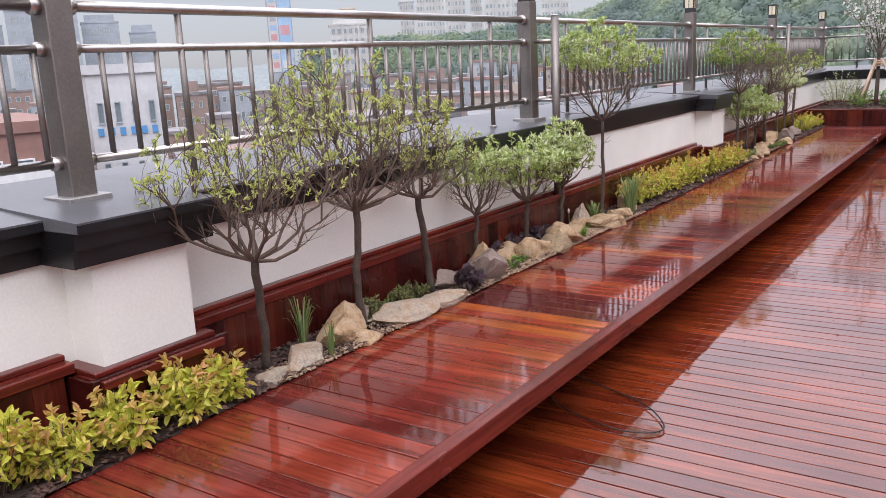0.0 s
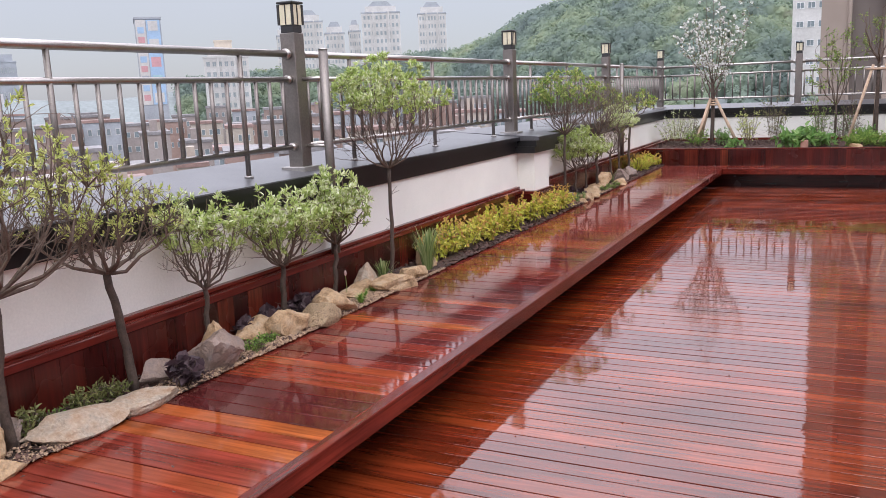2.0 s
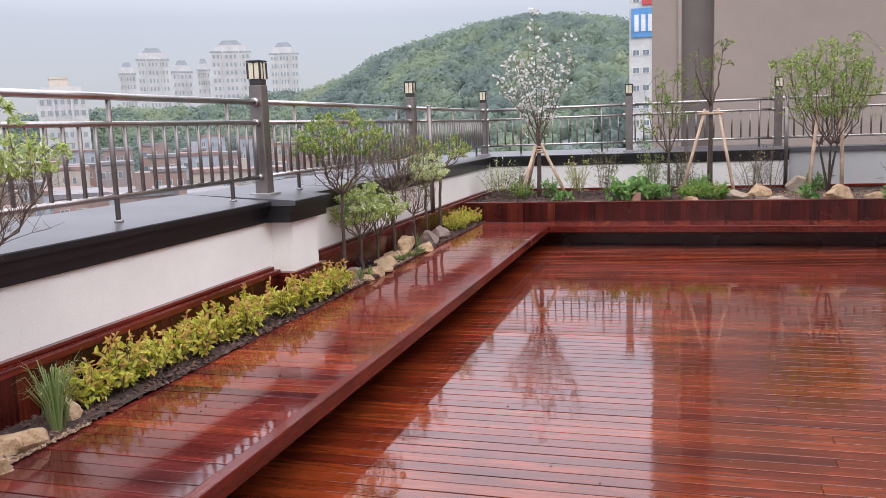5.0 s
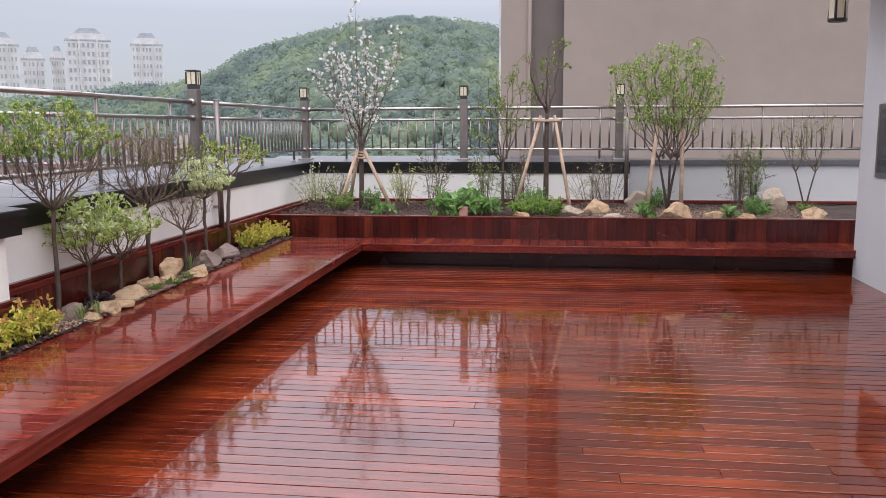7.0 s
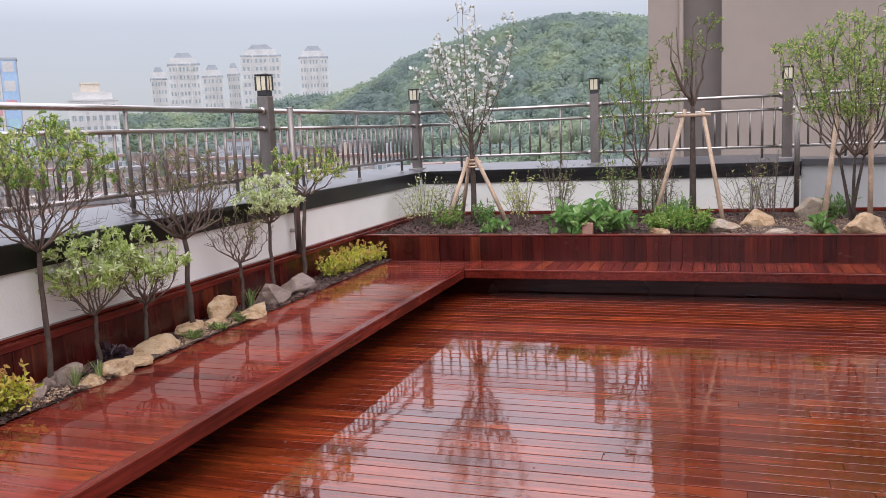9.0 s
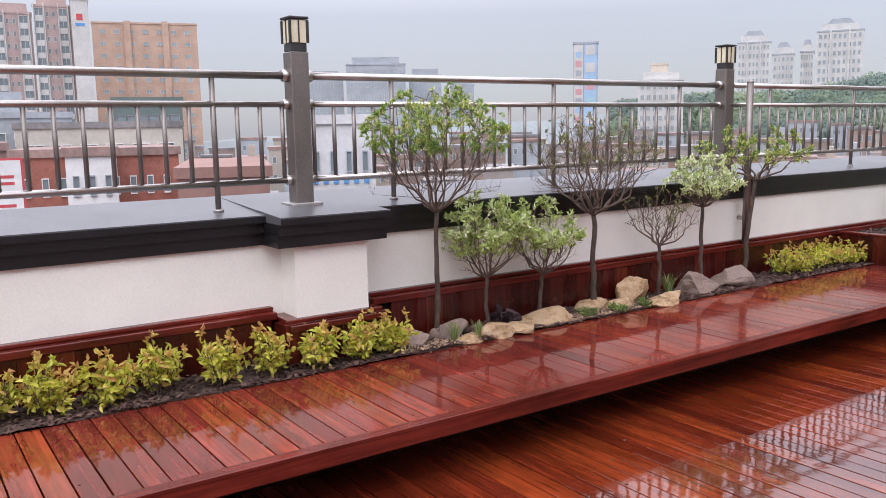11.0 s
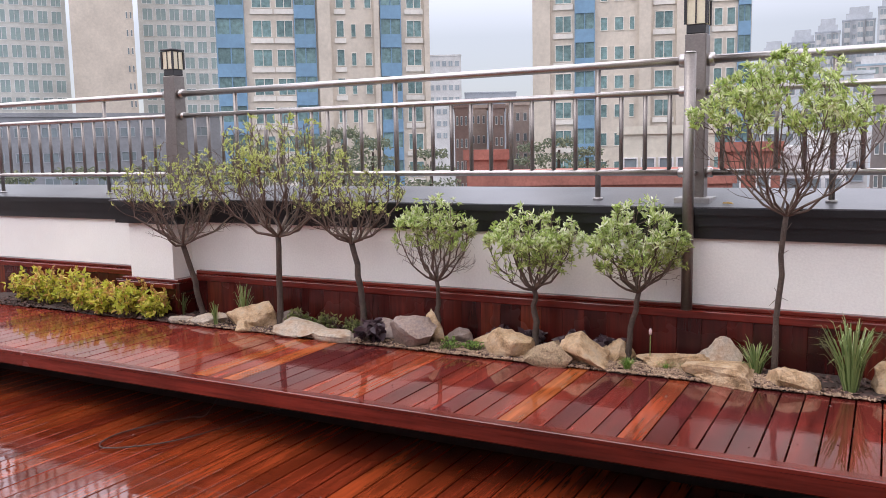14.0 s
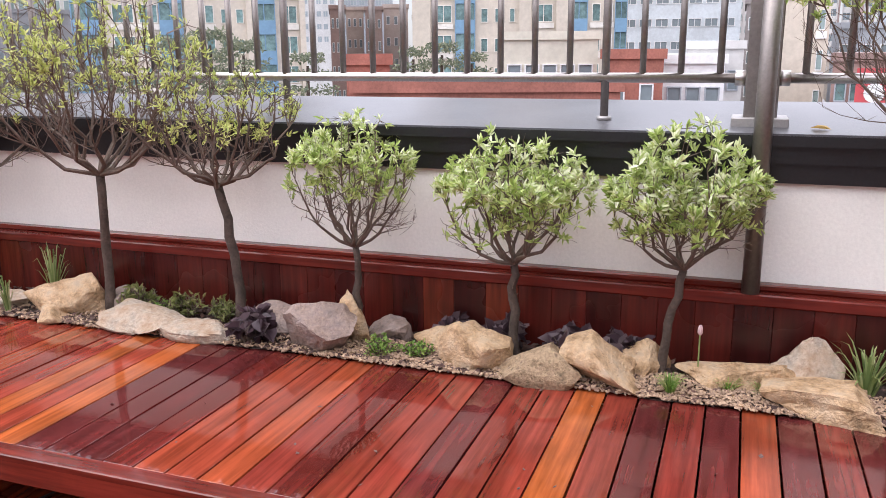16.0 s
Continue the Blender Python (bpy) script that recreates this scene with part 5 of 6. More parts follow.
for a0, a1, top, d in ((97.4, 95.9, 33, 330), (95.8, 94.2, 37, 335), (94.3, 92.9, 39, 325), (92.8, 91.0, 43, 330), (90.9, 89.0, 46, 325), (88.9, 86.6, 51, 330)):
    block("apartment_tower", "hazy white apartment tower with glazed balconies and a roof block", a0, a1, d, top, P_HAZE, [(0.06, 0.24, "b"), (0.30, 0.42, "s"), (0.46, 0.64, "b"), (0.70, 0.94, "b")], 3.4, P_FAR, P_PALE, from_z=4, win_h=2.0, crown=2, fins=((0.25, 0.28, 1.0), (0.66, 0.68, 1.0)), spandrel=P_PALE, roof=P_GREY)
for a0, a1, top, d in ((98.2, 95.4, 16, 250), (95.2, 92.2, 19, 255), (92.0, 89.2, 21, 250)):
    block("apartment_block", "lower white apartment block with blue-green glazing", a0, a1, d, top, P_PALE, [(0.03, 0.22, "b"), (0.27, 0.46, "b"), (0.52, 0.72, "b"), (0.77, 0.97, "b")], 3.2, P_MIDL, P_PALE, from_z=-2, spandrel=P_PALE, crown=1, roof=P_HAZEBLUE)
for a0, a1, top in ((89.0, 87.2, 24), (87.1, 85.2, 26.5), (85.1, 83.3, 28.5), (83.2, 81.1, 31), (81.0, 78.9, 33)):
    block("apartment_tower", "white and terracotta striped apartment tower", a0, a1, 232, top, P_STRIPE, [(0.04, 0.26, "b"), (0.33, 0.41, "s"), (0.50, 0.58, "s"), (0.68, 0.90, "b")], 3.0, P_MID, P_PALE, from_z=-4, win_h=1.6, fins=((0.0, 0.03, 0.8), (0.27, 0.30, 0.6), (0.65, 0.675, 0.6), (0.91, 0.94, 0.6)), crown=1, spandrel=P_PALE, fin_mat=P_PALE)
tower_end = block("apartment_tower", "white end wall of an apartment tower with a small red mark", 78.9, 77.9, 226, 34, P_PALE)
part("sign_mark", Shape().box(1.2, -0.1, 45.3, 2.6, 0.0, 46.8), P_RED, tower_end)
part("sign_bar", Shape().box(0.9, -0.1, 43.9, 3.0, 0.0, 44.6), P_SIGN, tower_end)
block("apartment_tower", "orange tiled apartment tower", 77.8, 71.5, 262, 33, P_ORANGE, even(7, share=0.4), 3.4, P_FAR, P_PALE, from_z=-2, fins=((0.3, 0.36, 0.8), (0.66, 0.72, 0.8)))
block("apartment_block", "dark grey apartment block with rows of small windows", 91.0, 89.45, 76, 5.0, paint("dark_taupe_paint", (0.23, 0.205, 0.20)), even(3, share=0.55), 2.7, P_MID, P_WHITE, from_z=-8, win_h=1.3)
block("apartment_block", "grey-cream building with a blank wall", 89.35, 86.3, 70, 5.0, P_TOWER, [(0.80, 0.92, "w")], 2.9, P_MIDL, P_WHITE, from_z=-8, win_h=1.5)
block("low_building", "white low building with a strip of grey windows", 94.6, 91.2, 58, 1.4, P_PALE, even(4, 0.05, 0.95, 0.9), 3.2, P_MID, P_GREY, from_z=-3, win_h=1.6, depth=9)
block("brown_building", "brown building with a glazed upper floor", 86.1, 82.6, 58, 0.6, paint("brown_brick_paint", (0.30, 0.19, 0.165)), even(4, share=0.8), 3.0, P_GLASS, P_GREY, from_z=-9, roof=P_ROOFR)
block("brown_building", "long dark red brick building with a flat roof", 82.4, 72.6, 56, 0.15, P_BRICK, even(9, share=0.4), 3.0, P_MID, P_WHITE, from_z=-9, roof=P_ROOFR)
block("low_building", "small white house with a pitched roof edge", 79.3, 76.3, 50, 0.3, P_WHITE, even(3, share=0.4), 2.8, P_MID, P_GREY, 6.0, from_z=-5, roof=P_ROOFR)
block("low_building", "cream low building with a grey roof", 82.2, 72.4, 72, 2.0, paint("cream_band_paint", (0.52, 0.49, 0.44)), even(6, share=0.7), 3.0, P_MID, P_WHITE, from_z=-4, roof=P_SLATE)
block("low_building", "grey low building behind the brown one", 86.0, 79.0, 80, 3.0, P_GREY, even(6, share=0.6), 3.0, P_MID, P_WHITE, from_z=-4, head=True)
block("glass_building", "dark green glazed building", 76.6, 72.4, 84, 4.4, paint("dark_green_cladding", (0.12, 0.16, 0.15), 0.3), even(6, share=0.85), 2.9, P_MID, P_SLATE, from_z=-4)
billboard = base_at("billboard", *toward(83.35, 42), -4.0, "red billboard with white panels and unreadable lettering", "sign")
billboard.matrix_basis = pose(*toward(83.35, 42), -2.9, 0, 0, 83.35 - 180)
part("board", Shape().box(-1.35, -0.2, 0, 1.35, 0, 3.4), P_RED, billboard)
part("panel", Shape().box(-1.25, 0.0, 0.15, -0.05, 0.03, 3.3), P_WHITE, billboard)
part("panel", Shape().box(0.05, 0.0, 0.2, 1.2, 0.03, 1.75), P_WHITE, billboard)
part("round_mark", Shape().tube([(0.6, 0.0, 2.35), (0.6, 0.03, 2.35)], 0.42, 16), P_WHITE, billboard)
for z in (0.6, 0.9, 1.2, 2.2, 2.5):
    part("text_bar", Shape().box(-0.95, 0.031, z, -0.25, 0.04, z + 0.14), P_RED, billboard)
part("support", Shape().box(-0.2, -0.4, -13.0, 0.2, -0.2, 0.2), P_SLATE, billboard)

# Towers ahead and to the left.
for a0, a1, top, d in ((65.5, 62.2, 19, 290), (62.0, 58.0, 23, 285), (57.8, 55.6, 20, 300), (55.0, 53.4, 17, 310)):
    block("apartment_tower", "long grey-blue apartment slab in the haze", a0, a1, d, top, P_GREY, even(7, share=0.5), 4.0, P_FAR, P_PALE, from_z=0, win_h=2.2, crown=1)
ad = block("sign_tower", "tall slab tower with white, red and blue banners", 46.7, 45.1, 222, 22.4, P_GREY, from_z=5)
P_PALEBLUE = paint("pale_blue_banner", (0.33, 0.47, 0.64), 0.5)
P_PALERED = paint("muted_red_banner", (0.55, 0.30, 0.32), 0.5)
P_PALETEAL = paint("pale_teal_banner", (0.34, 0.52, 0.58), 0.5)
part("banner", Shape().box(0.2, -0.12, 17.5, 2.5, 0, 38.2), P_PALE, ad, "white banner")
part("banner", Shape().box(2.7, -0.12, 17.5, 5.9, 0, 38.2), P_PALEBLUE, ad, "pale blue banner")
for k, z in enumerate(np.arange(18.5, 37.0, 2.35)):
    part("text_bar", Shape().box(0.55, -0.16, z, 2.1, -0.12, z + 1.5), (P_PALERED, P_PALEBLUE, P_GREY)[k % 3], ad)
for k, z in enumerate(np.arange(18.0, 36.0, 4.4)):
    part("text_bar", Shape().box(3.1, -0.16, z, 5.4, -0.12, z + 2.4), (P_PALE, P_PALETEAL, P_PALERED, P_PALE)[k % 4], ad)
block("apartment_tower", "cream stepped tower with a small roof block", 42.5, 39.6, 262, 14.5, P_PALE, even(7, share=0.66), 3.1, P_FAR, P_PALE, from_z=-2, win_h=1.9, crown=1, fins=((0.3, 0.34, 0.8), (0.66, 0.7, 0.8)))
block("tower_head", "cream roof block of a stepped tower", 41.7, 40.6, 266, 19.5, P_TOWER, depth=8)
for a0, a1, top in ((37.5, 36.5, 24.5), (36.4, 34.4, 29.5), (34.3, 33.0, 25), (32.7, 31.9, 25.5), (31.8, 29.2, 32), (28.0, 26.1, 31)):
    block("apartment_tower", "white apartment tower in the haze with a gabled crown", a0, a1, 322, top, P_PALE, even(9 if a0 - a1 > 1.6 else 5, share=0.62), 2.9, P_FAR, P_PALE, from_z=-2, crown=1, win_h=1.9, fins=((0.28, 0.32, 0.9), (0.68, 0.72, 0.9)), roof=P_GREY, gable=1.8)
lbl = block("white_building", "white flat-roofed building with blue lettering bars", 64.2, 59.6, 46, 1.8, paint("dull_white_paint", (0.56, 0.56, 0.57)), even(4, share=0.35), 3.2, P_MID, P_GREY, from_z=-11)
for k in range(6):
    part("text_bar", Shape().box(0.3 + 0.55 * k, -0.1, 14.6, 0.58 + 0.55 * k, 0, 15.0), P_SIGN, lbl)
bands = block("striped_building", "red and white banded low building", 72.5, 66.6, 40, -0.6, paint("dull_brick_paint", (0.27, 0.15, 0.125)), even(3, share=0.6), 2.9, P_MID, P_WHITE, from_z=-9)
for z in (7.4, 10.3, 13.2):
    part("white_band", Shape().box(-0.05, -0.08, z, 4.15, 0, z + 0.9), P_WHITE, bands, "white wall band")
near_sign = block("sign_building", "white building with blue sign panels beside the neighbour", 4.1, 0.0, 168, 27, P_PALE, even(6, share=0.7), 3.4, P_MID, P_WHITE, from_z=-4)
part("sign_panel", Shape().box(0.4, -0.35, 33.5, 6.4, -0.15, 39.0), P_SIGN, near_sign, "blue sign panel")
part("sign_panel", Shape().box(2.4, -0.35, 39.6, 6.4, -0.15, 41.2), P_RED, near_sign, "red sign panel")
for k in range(4):
    part("text_bar", Shape().box(1.0 + k * 1.3, -0.5, 34.6, 1.8 + k * 1.3, -0.35, 37.8), P_WHITE, near_sign)

# Low roofs filling the valley.
random.seed(77)
# Wall and roof tones are desaturated, putting distance haze into the paint.
LOWS = [(paint("haze_dulled_cream_paint", (0.46, 0.43, 0.38)), P_SLATE), (P_PALE, P_ROOFG), (paint("haze_dulled_brick_paint", (0.31, 0.215, 0.185)), P_SLATE), (P_GREY, P_ROOFR), (paint("haze_dulled_tan_paint", (0.40, 0.35, 0.30)), P_ROOFR),
        (paint("brown_brick_villa_paint", (0.27, 0.20, 0.175)), P_SLATE), (paint("taupe_villa_paint", (0.30, 0.26, 0.245)), P_SLATE)]
for ring, (d0, d1, step, t0, t1) in enumerate(((48, 66, 6.0, -11, -6.0), (74, 98, 4.2, -9.5, -4.5), (104, 128, 3.2, -7.5, -2.8), (136, 160, 2.7, -5.8, -1.0), (168, 192, 2.3, -4.2, 0.2), (200, 228, 2.0, -3.0, 1.5))):
    az = 14.0 + ring * 0.7
    stop = 150 if ring < 3 else 96
    while az < stop:
        wdt = step * rnd(0.6, 0.95)
        d = rnd(d0, d1)
        free = not (d < 95 and 86 < az + wdt and az < 120) and not (d < 90 and 72 < az < 92) and not (ring > 3 and az < 22)
        if free and not (ring == 0 and az > 120):
            wm, rm = random.choice(LOWS[2:] if ring > 1 else LOWS)
            n = random.choice((2, 3)) if ring < 3 else random.choice((3, 4))
            top = rnd(t0, t1)
            block("house", "low city building with a flat coloured roof", az + wdt, az, d, top, wm, even(n, share=rnd(0.38, 0.6)), 2.9, P_MID, P_PALE, rnd(7, 12), roof=rm, from_z=top - (6.2 if ring else 9.0), head=ring < 4 and rnd(0, 1) < 0.4)
        az += step

# The neighbour's blank beige building behind the far wall.
neighbour = base_at("neighbour_building", 0, 22.5, STREET, "tall blank beige rendered building with a downpipe", "building")
part("wall", Shape().box(0.93, 0, 0, 16, 12, 34), P_BEIGE, neighbour)
part("corner_wall", Shape().box(-0.36, 0.15, 0, 0.19, 12, 34), P_BEIGE, neighbour)
part("recess_wall", Shape().box(0.19, 0.38, 0, 0.93, 12, 34), P_RECESS, neighbour, "recessed wall strip with shade put into its grey-brown")
part("downpipe", Shape().tube([(0.225, 0.14, 0), (0.225, 0.14, 34)], 0.045, 8), P_BEIGE, neighbour, smooth=True)

# Wooded hill.
RIDGE_AZ = [-40, -5, 4, 7.4, 10.4, 13.5, 17, 20.6, 23, 26, 30, 38, 46, 60, 75]
RIDGE_EL = [3.0, 5.2, 5.7, 6.4, 6.6, 6.2, 5.5, 4.5, 3.4, 2.4, 1.9, 1.3, 0.8, 0.3, -0.5]


def hill_height(az, d):
    top = 290 * math.tan(math.radians(float(np.interp(az, RIDGE_AZ, RIDGE_EL)))) + EYE_Z - 1.4
    near = float(np.interp(az, [8, 20, 28, 75], [120, 160, 235, 262]))
    k = min(1.0, max(0.0, (d - near) / (290 - near)))
    k = k * k * (3 - 2 * k)
    x, y = toward(az, d)
    return STREET + 2 + (top - STREET - 2) * k + 3.0 * noise.noise((x * 0.03, y * 0.03, 0)) * k


s, na, nd = Shape(), 60, 14
for j in range(nd + 1):
    for i in range(na + 1):
        az, d = -40 + 115 * i / na, 95 + 225 * j / nd
        x, y = toward(az, d)
        s.v.append((x, y, hill_height(az, d)))
s.f = [(j * (na + 1) + i, j * (na + 1) + i + 1, (j + 1) * (na + 1) + i + 1, (j + 1) * (na + 1) + i) for j in range(nd) for i in range(na)]
# Hill ground tinted blue-grey, so the distance haze sits in its colour.
tagged(obj("hillside", s, surface("haze_tinted_hill_earth", (0.23, 0.26, 0.265), 0.9, 0.15, 0.05, 0.8, 0.0), True), "green wooded hill in the haze", "hill", kind="structure")

def clumps(name, label, places, material, kind="stuff"):
    """Tree crowns, each a lumpy mass under a coat of small leafy sprays: x, y, z, radius, height share."""
    n = np.array(places)
    ball = bmesh.new()
    bmesh.ops.create_icosphere(ball, subdivisions=1, radius=1.0)
    bv = np.array([v.co[:] for v in ball.verts])
    bf = np.array([[v.index for v in f.verts] for f in ball.faces])
    ball.free()
    k = len(bv)
    lump = np.random.uniform(0.74, 1.0, (len(n), k, 1))
    stretch = np.stack([np.ones(len(n)), np.ones(len(n)), n[:, 4]], 1)[:, None, :]
    core = (n[:, None, :3] + bv[None] * lump * n[:, None, 3:4] * stretch).reshape(-1, 3)
    core_f = (bf[None] + (np.arange(len(n)) * k)[:, None, None]).reshape(-1, 3)
    per = 76
    m = len(n) * per
    d = np.random.normal(size=(m, 3))
    d /= np.linalg.norm(d, axis=1)[:, None]
    d[:, 2] = np.where(d[:, 2] < -0.3, -d[:, 2], d[:, 2])
    r = np.repeat(n[:, 3], per)[:, None]
    c = np.repeat(n[:, :3], per, 0) + d * r * np.random.uniform(0.85, 1.1, (m, 1)) * np.repeat(stretch[:, 0], per, 0)
    up = d + np.random.normal(size=(m, 3)) * 0.35
    up /= np.linalg.norm(up, axis=1)[:, None]
    a = np.cross(up, np.random.normal(size=(m, 3)))
    a /= np.linalg.norm(a, axis=1)[:, None]
    b = np.cross(up, a)
    size = r * np.random.uniform(0.09, 0.2, (m, 1))
    v = np.stack([c - a * size, c - b * size * 0.6, c + a * size, c + b * size * 0.7], 1).reshape(-1, 3)
    me = bpy.data.meshes.new(name)
    me.from_pydata(core.tolist() + v.tolist(), [], core_f.tolist() + (np.arange(4 * m).reshape(-1, 4) + len(core)).tolist())
    me.materials.append(material)
    me.shade_smooth()
    ob = new(name, me)
    return tagged(ob, label, "trees", kind=kind)


def distant_woods(name, stops):
    """Trees of differing kinds, the colour changing from crown to crown."""
    m, nt, nodes, links, bsdf = graph(name)
    geo = nodes.new("ShaderNodeNewGeometry")
    kinds = noise_node(nodes, links, geo.outputs["Position"], 0.045, 4.0, 0.65)
    r = ramp_node(nodes, stops)
    links.new(range_node(nodes, links, kinds.outputs[0], 0.0, 1.0, 0.32, 0.68), r.inputs[0])
    c = mix_node(nodes, links, r.outputs[0], range_node(nodes, links, geo.outputs["Random Per Island"], 0.98, 1.02), 1.0)
    links.new(c, bsdf.inputs["Base Color"])
    bsdf.inputs["Roughness"].default_value = 1.0
    bsdf.inputs["Specular IOR Level"].default_value = 0.1
    tr, mx = nodes.new("ShaderNodeBsdfTranslucent"), nodes.new("ShaderNodeMixShader")
    links.new(c, tr.inputs[0])
    mx.inputs[0].default_value = 0.45
    links.new(bsdf.outputs[0], mx.inputs[1])
    links.new(tr.outputs[0], mx.inputs[2])
    links.new(mx.outputs[0], nodes["Material Output"].inputs[0])
    return m


np.random.seed(9)
random.seed(9)
spots = []
for _ in range(6500):
    az = rnd(-10, 44)
    near = float(np.interp(az, [8, 20, 28, 75], [120, 160, 235, 262]))
    d = near + (296 - near) * math.sqrt(rnd(0, 1))
    x, y = toward(az, d)
    r = rnd(1.4, 3.3)
    spots.append((x, y, hill_height(az, d) + r * 0.4, r, rnd(0.8, 1.25)))
# Distance haze is mixed into these pale, low-contrast foliage colours.
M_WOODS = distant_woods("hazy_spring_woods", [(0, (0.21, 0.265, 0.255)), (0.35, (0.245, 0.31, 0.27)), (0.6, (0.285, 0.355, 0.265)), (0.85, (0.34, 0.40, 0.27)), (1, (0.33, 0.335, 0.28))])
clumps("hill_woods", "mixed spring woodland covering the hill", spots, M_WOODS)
# Pine foliage lightened, with haze put into the leaf colours.
M_STREET = leafy("street_tree_foliage", [(0, (0.13, 0.155, 0.11)), (0.6, (0.19, 0.215, 0.145)), (1, (0.28, 0.29, 0.18))], 0.8, 0.3)


def city_tree(az, dist, top, r):
    """A street pine: bare trunk, tiers of ragged foliage."""
    x, y = toward(az, dist)
    t = base_at("street_tree", x, y, STREET, "dark green street pine between the buildings", "tree", "street trees")
    part("trunk", Shape().tube([(0, 0, 0), (0.2, 0, (top - STREET) * 0.6), (0, 0, top - STREET - r * 0.4)], [0.3, 0.22, 0.08], 6), M_BARK, t)
    s = Shape()
    for _ in range(1000):
        a, k = rnd(0, 6.283), math.sqrt(rnd(0, 1))
        tier = random.choice((0.1, 0.35, 0.62, 0.9))
        c = Vector((math.cos(a) * k * r * (1.15 - tier * 0.7), math.sin(a) * k * r * (1.15 - tier * 0.7), top - STREET - r * 1.7 * (1 - tier) + rnd(-0.25, 0.25) * r * 0.5))
        s.leaf(c, any_dir(0.1), any_dir(1.5), r * rnd(0.07, 0.15), r * rnd(0.04, 0.08))
    part("foliage", s, M_STREET, t, smooth="leaf")


for az, d, top, r in ((112.2, 50, 1.6, 1.7), (110.3, 52, 1.9, 1.9), (108.4, 50, 1.3, 1.7), (127.0, 60, 2.4, 2.6), (125.0, 62, 3.0, 2.8), (123.0, 58, 2.2, 2.5), (131.0, 70, 2.0, 2.8), (136.0, 70, 0.5, 2.6), (140, 70, 0.3, 2.8), (119.0, 56, 1.4, 2.2), (103.5, 40, -1.2, 1.3), (97.0, 42, -1.4, 1.4), (91.5, 44, -1.3, 1.5), (89, 44, -1.6, 1.5), (134.5, 60, 0.9, 2.4), (138.0, 62, 0.5, 2.6), (142.0, 60, 0.6, 2.6), (145.5, 62, 0.4, 2.6), (57.0, 36, -2.5, 1.8), (55.2, 38, -3.0, 1.8), (50, 60, -4, 2.4), (61, 50, -4, 2.2)):
    city_tree(az, d, top, r)


# ---- boards: deck, benches and cladding, piece by piece ----
def board(name, length, width, thick, material):
    """Lies along x from 0, top at z = 0, with eased edges."""
    return Shape().cbox(0, -width / 2, -thick, length, width / 2, 0, 0.0012).mesh(name, material)


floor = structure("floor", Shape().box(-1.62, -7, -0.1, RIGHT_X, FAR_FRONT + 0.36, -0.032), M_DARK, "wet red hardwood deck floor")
part("rear_deck", Shape().box(-1.62, -7, -0.03, RIGHT_X, 0.55, 0.0), M_DECK, floor)
DECK_PITCH = 0.0945
deck_boards = {k: board("deck_board", k, DECK_PITCH - 0.0075, 0.022, M_DECK) for k in (3.0, 3.6)}
row, y = 0, 0.62
while y < FAR_FRONT + 0.3:
    x = -1.62 - (0.0, 1.1, 0.55)[row % 3] * rnd(0.8, 1.0)
    while x < RIGHT_X - 0.02:
        k = random.choice((3.0, 3.6, 3.6))
        start, stop = max(x, -1.60), min(x + k, RIGHT_X - 0.003)
        if stop - start > 0.15:
            piece("deck_board", deck_boards[k], floor, pose(start + 0.0015, y, rnd(-0.0008, 0.0008), rnd(-0.15, 0.15)) @ Matrix.Diagonal(((stop - start - 0.0016) / k, 1, 1, 1)))
        x += k
    y, row = y + DECK_PITCH, row + 1

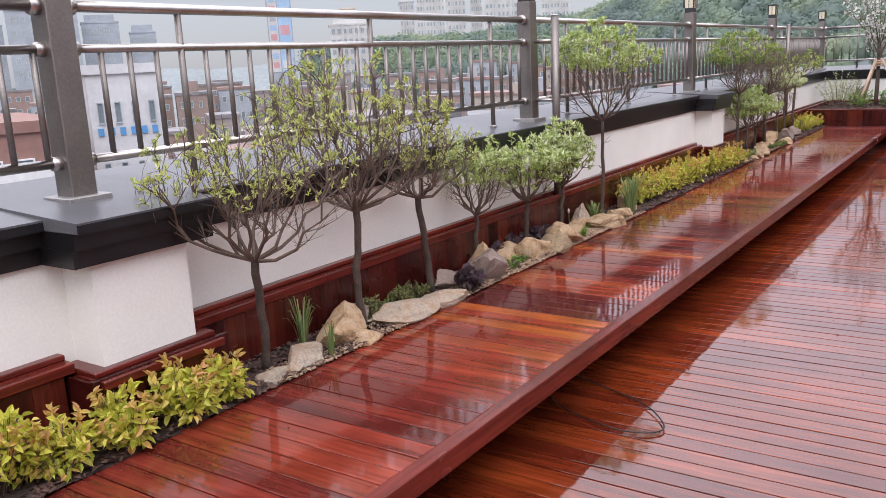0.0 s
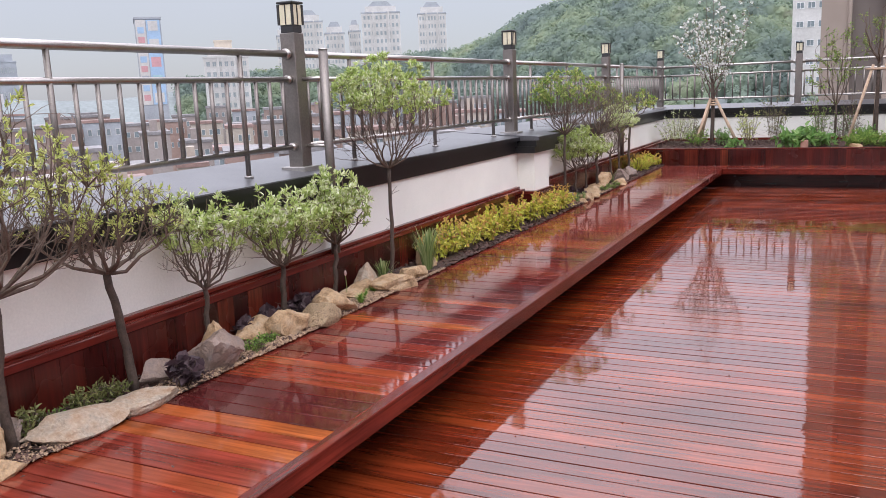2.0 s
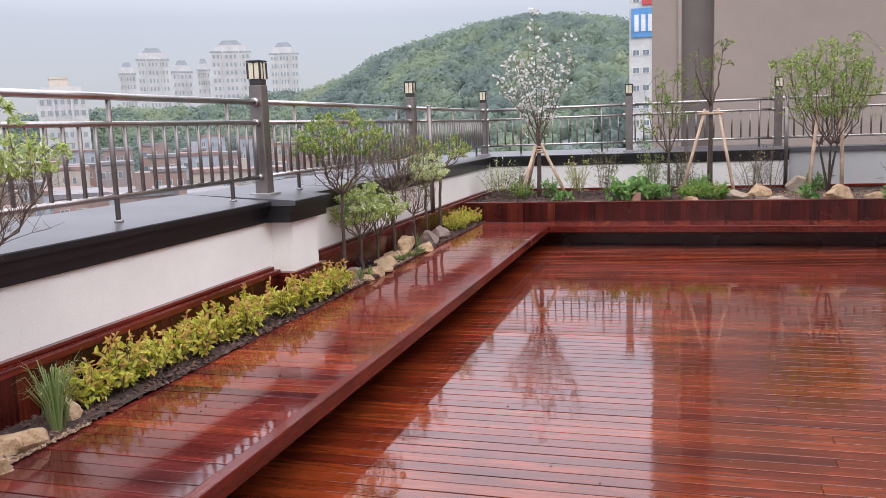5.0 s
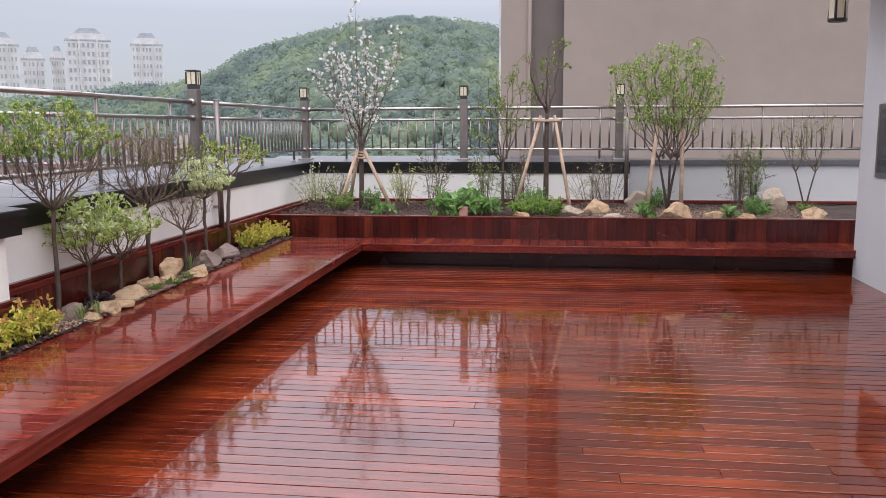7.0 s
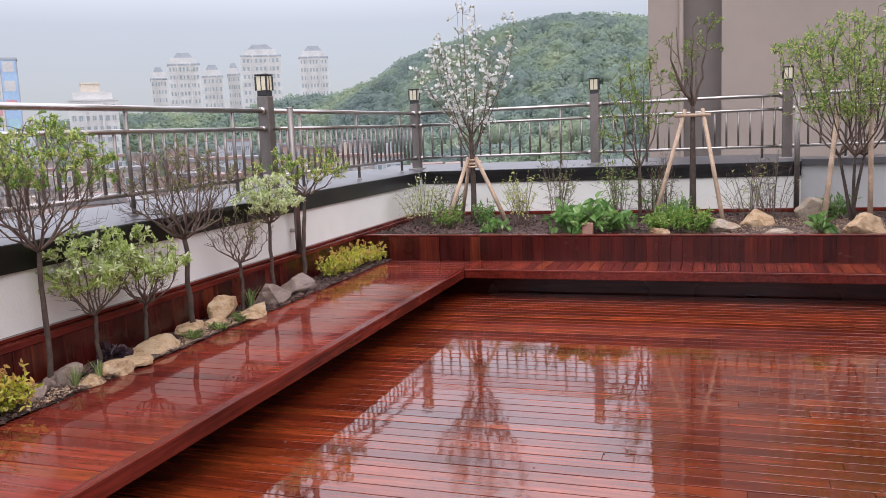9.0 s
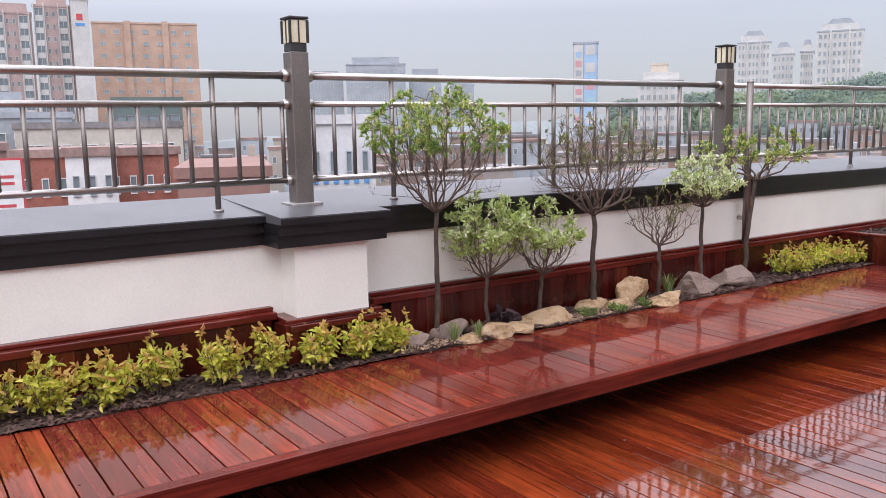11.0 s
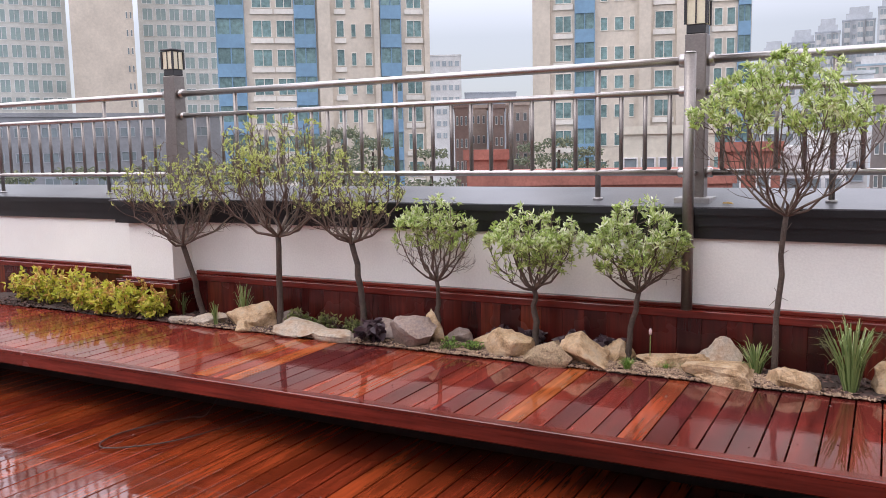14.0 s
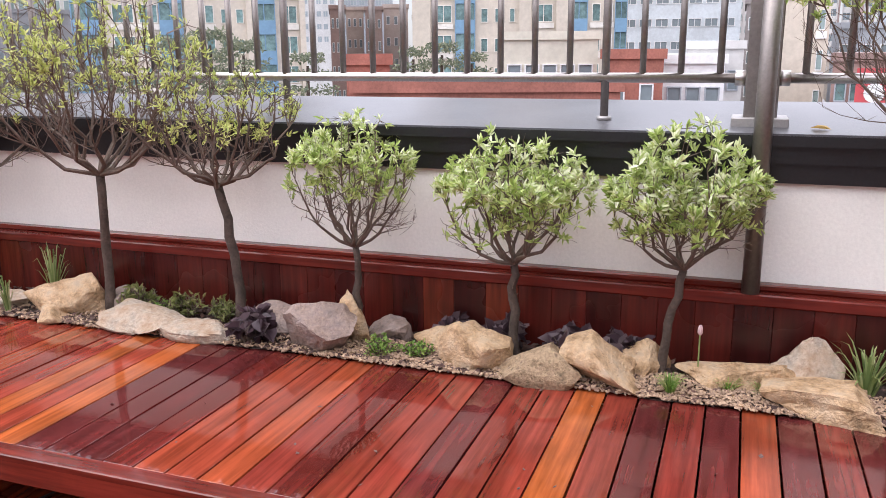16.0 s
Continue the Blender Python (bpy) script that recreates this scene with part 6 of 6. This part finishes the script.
BENCH_PITCH = 0.0945
ORANGE_AT, DARK_AT = (3.50, 3.68, 5.13), (3.77, 3.86, 3.96, 4.82, 5.32, 5.51, 5.70, 5.89, 5.98, 6.08, 6.95, 7.25)
bench_boards = [board("bench_board", BENCH_FRONT - BENCH_BACK - 0.031, BENCH_PITCH - 0.0055, 0.022, m) for m in (M_BENCH, M_BENCH_ORANGE, M_BENCH_DARK)]
y = 0.314
part("rear_boards", Shape().box(BENCH_BACK, -7, BENCH_Z - 0.022, BENCH_FRONT - 0.031, 0.262, BENCH_Z), M_BENCH, bench)
while y < FAR_BACK - 0.05:
    tone = 1 if any(abs(y - v) < 0.047 for v in ORANGE_AT) else 2 if any(abs(y - v) < 0.047 for v in DARK_AT) else 0
    piece("bench_board", bench_boards[tone], bench, pose(BENCH_BACK, y, BENCH_Z + rnd(-0.001, 0.001), rnd(-0.25, 0.25)))
    y += BENCH_PITCH
far_board = board("bench_board", FAR_BACK - FAR_FRONT - 0.031, BENCH_PITCH - 0.0055, 0.022, M_BENCH)
x = BENCH_FRONT - 0.03 + 0.05
while x < RIGHT_X + 0.3:
    piece("bench_board", far_board, far_bench, pose(x, FAR_FRONT + 0.03, BENCH_Z + rnd(-0.001, 0.001), 0, 0, 90))
    x += BENCH_PITCH

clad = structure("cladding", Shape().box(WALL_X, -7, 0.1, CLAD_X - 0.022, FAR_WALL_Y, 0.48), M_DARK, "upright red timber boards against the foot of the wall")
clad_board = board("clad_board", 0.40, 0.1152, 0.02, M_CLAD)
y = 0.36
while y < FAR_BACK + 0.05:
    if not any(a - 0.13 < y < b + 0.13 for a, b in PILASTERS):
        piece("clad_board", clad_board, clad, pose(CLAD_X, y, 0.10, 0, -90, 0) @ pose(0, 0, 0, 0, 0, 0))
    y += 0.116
for a, b in PILASTERS:
    y = a - 0.03
    while y < b + 0.06:
        piece("clad_board", clad_board, clad, pose(-2.28, y, 0.09, 0, -90, 0))
        y += 0.116
    part("clad_return", Shape().box(CLAD_X - 0.02, a - 0.085, 0.1, -2.281, a - 0.065, 0.482), M_CLAD, clad)
    part("clad_return", Shape().box(CLAD_X - 0.02, b + 0.065, 0.1, -2.281, b + 0.085, 0.482), M_CLAD, clad)
screw = Shape().tube([(0, 0, 0), (0.0035, 0, 0)], [0.005, 0.004], 7).mesh("screw", M_STEEL)
for b in [o for o in clad.children if o.name.startswith("clad_board") and 2.4 < o.location.y < 7.5 and o.location.x < -2.4]:
    for dy in (-0.032, 0.032):
        piece("screw", screw, clad, pose(CLAD_X - 0.0005, b.location.y + dy, 0.435))
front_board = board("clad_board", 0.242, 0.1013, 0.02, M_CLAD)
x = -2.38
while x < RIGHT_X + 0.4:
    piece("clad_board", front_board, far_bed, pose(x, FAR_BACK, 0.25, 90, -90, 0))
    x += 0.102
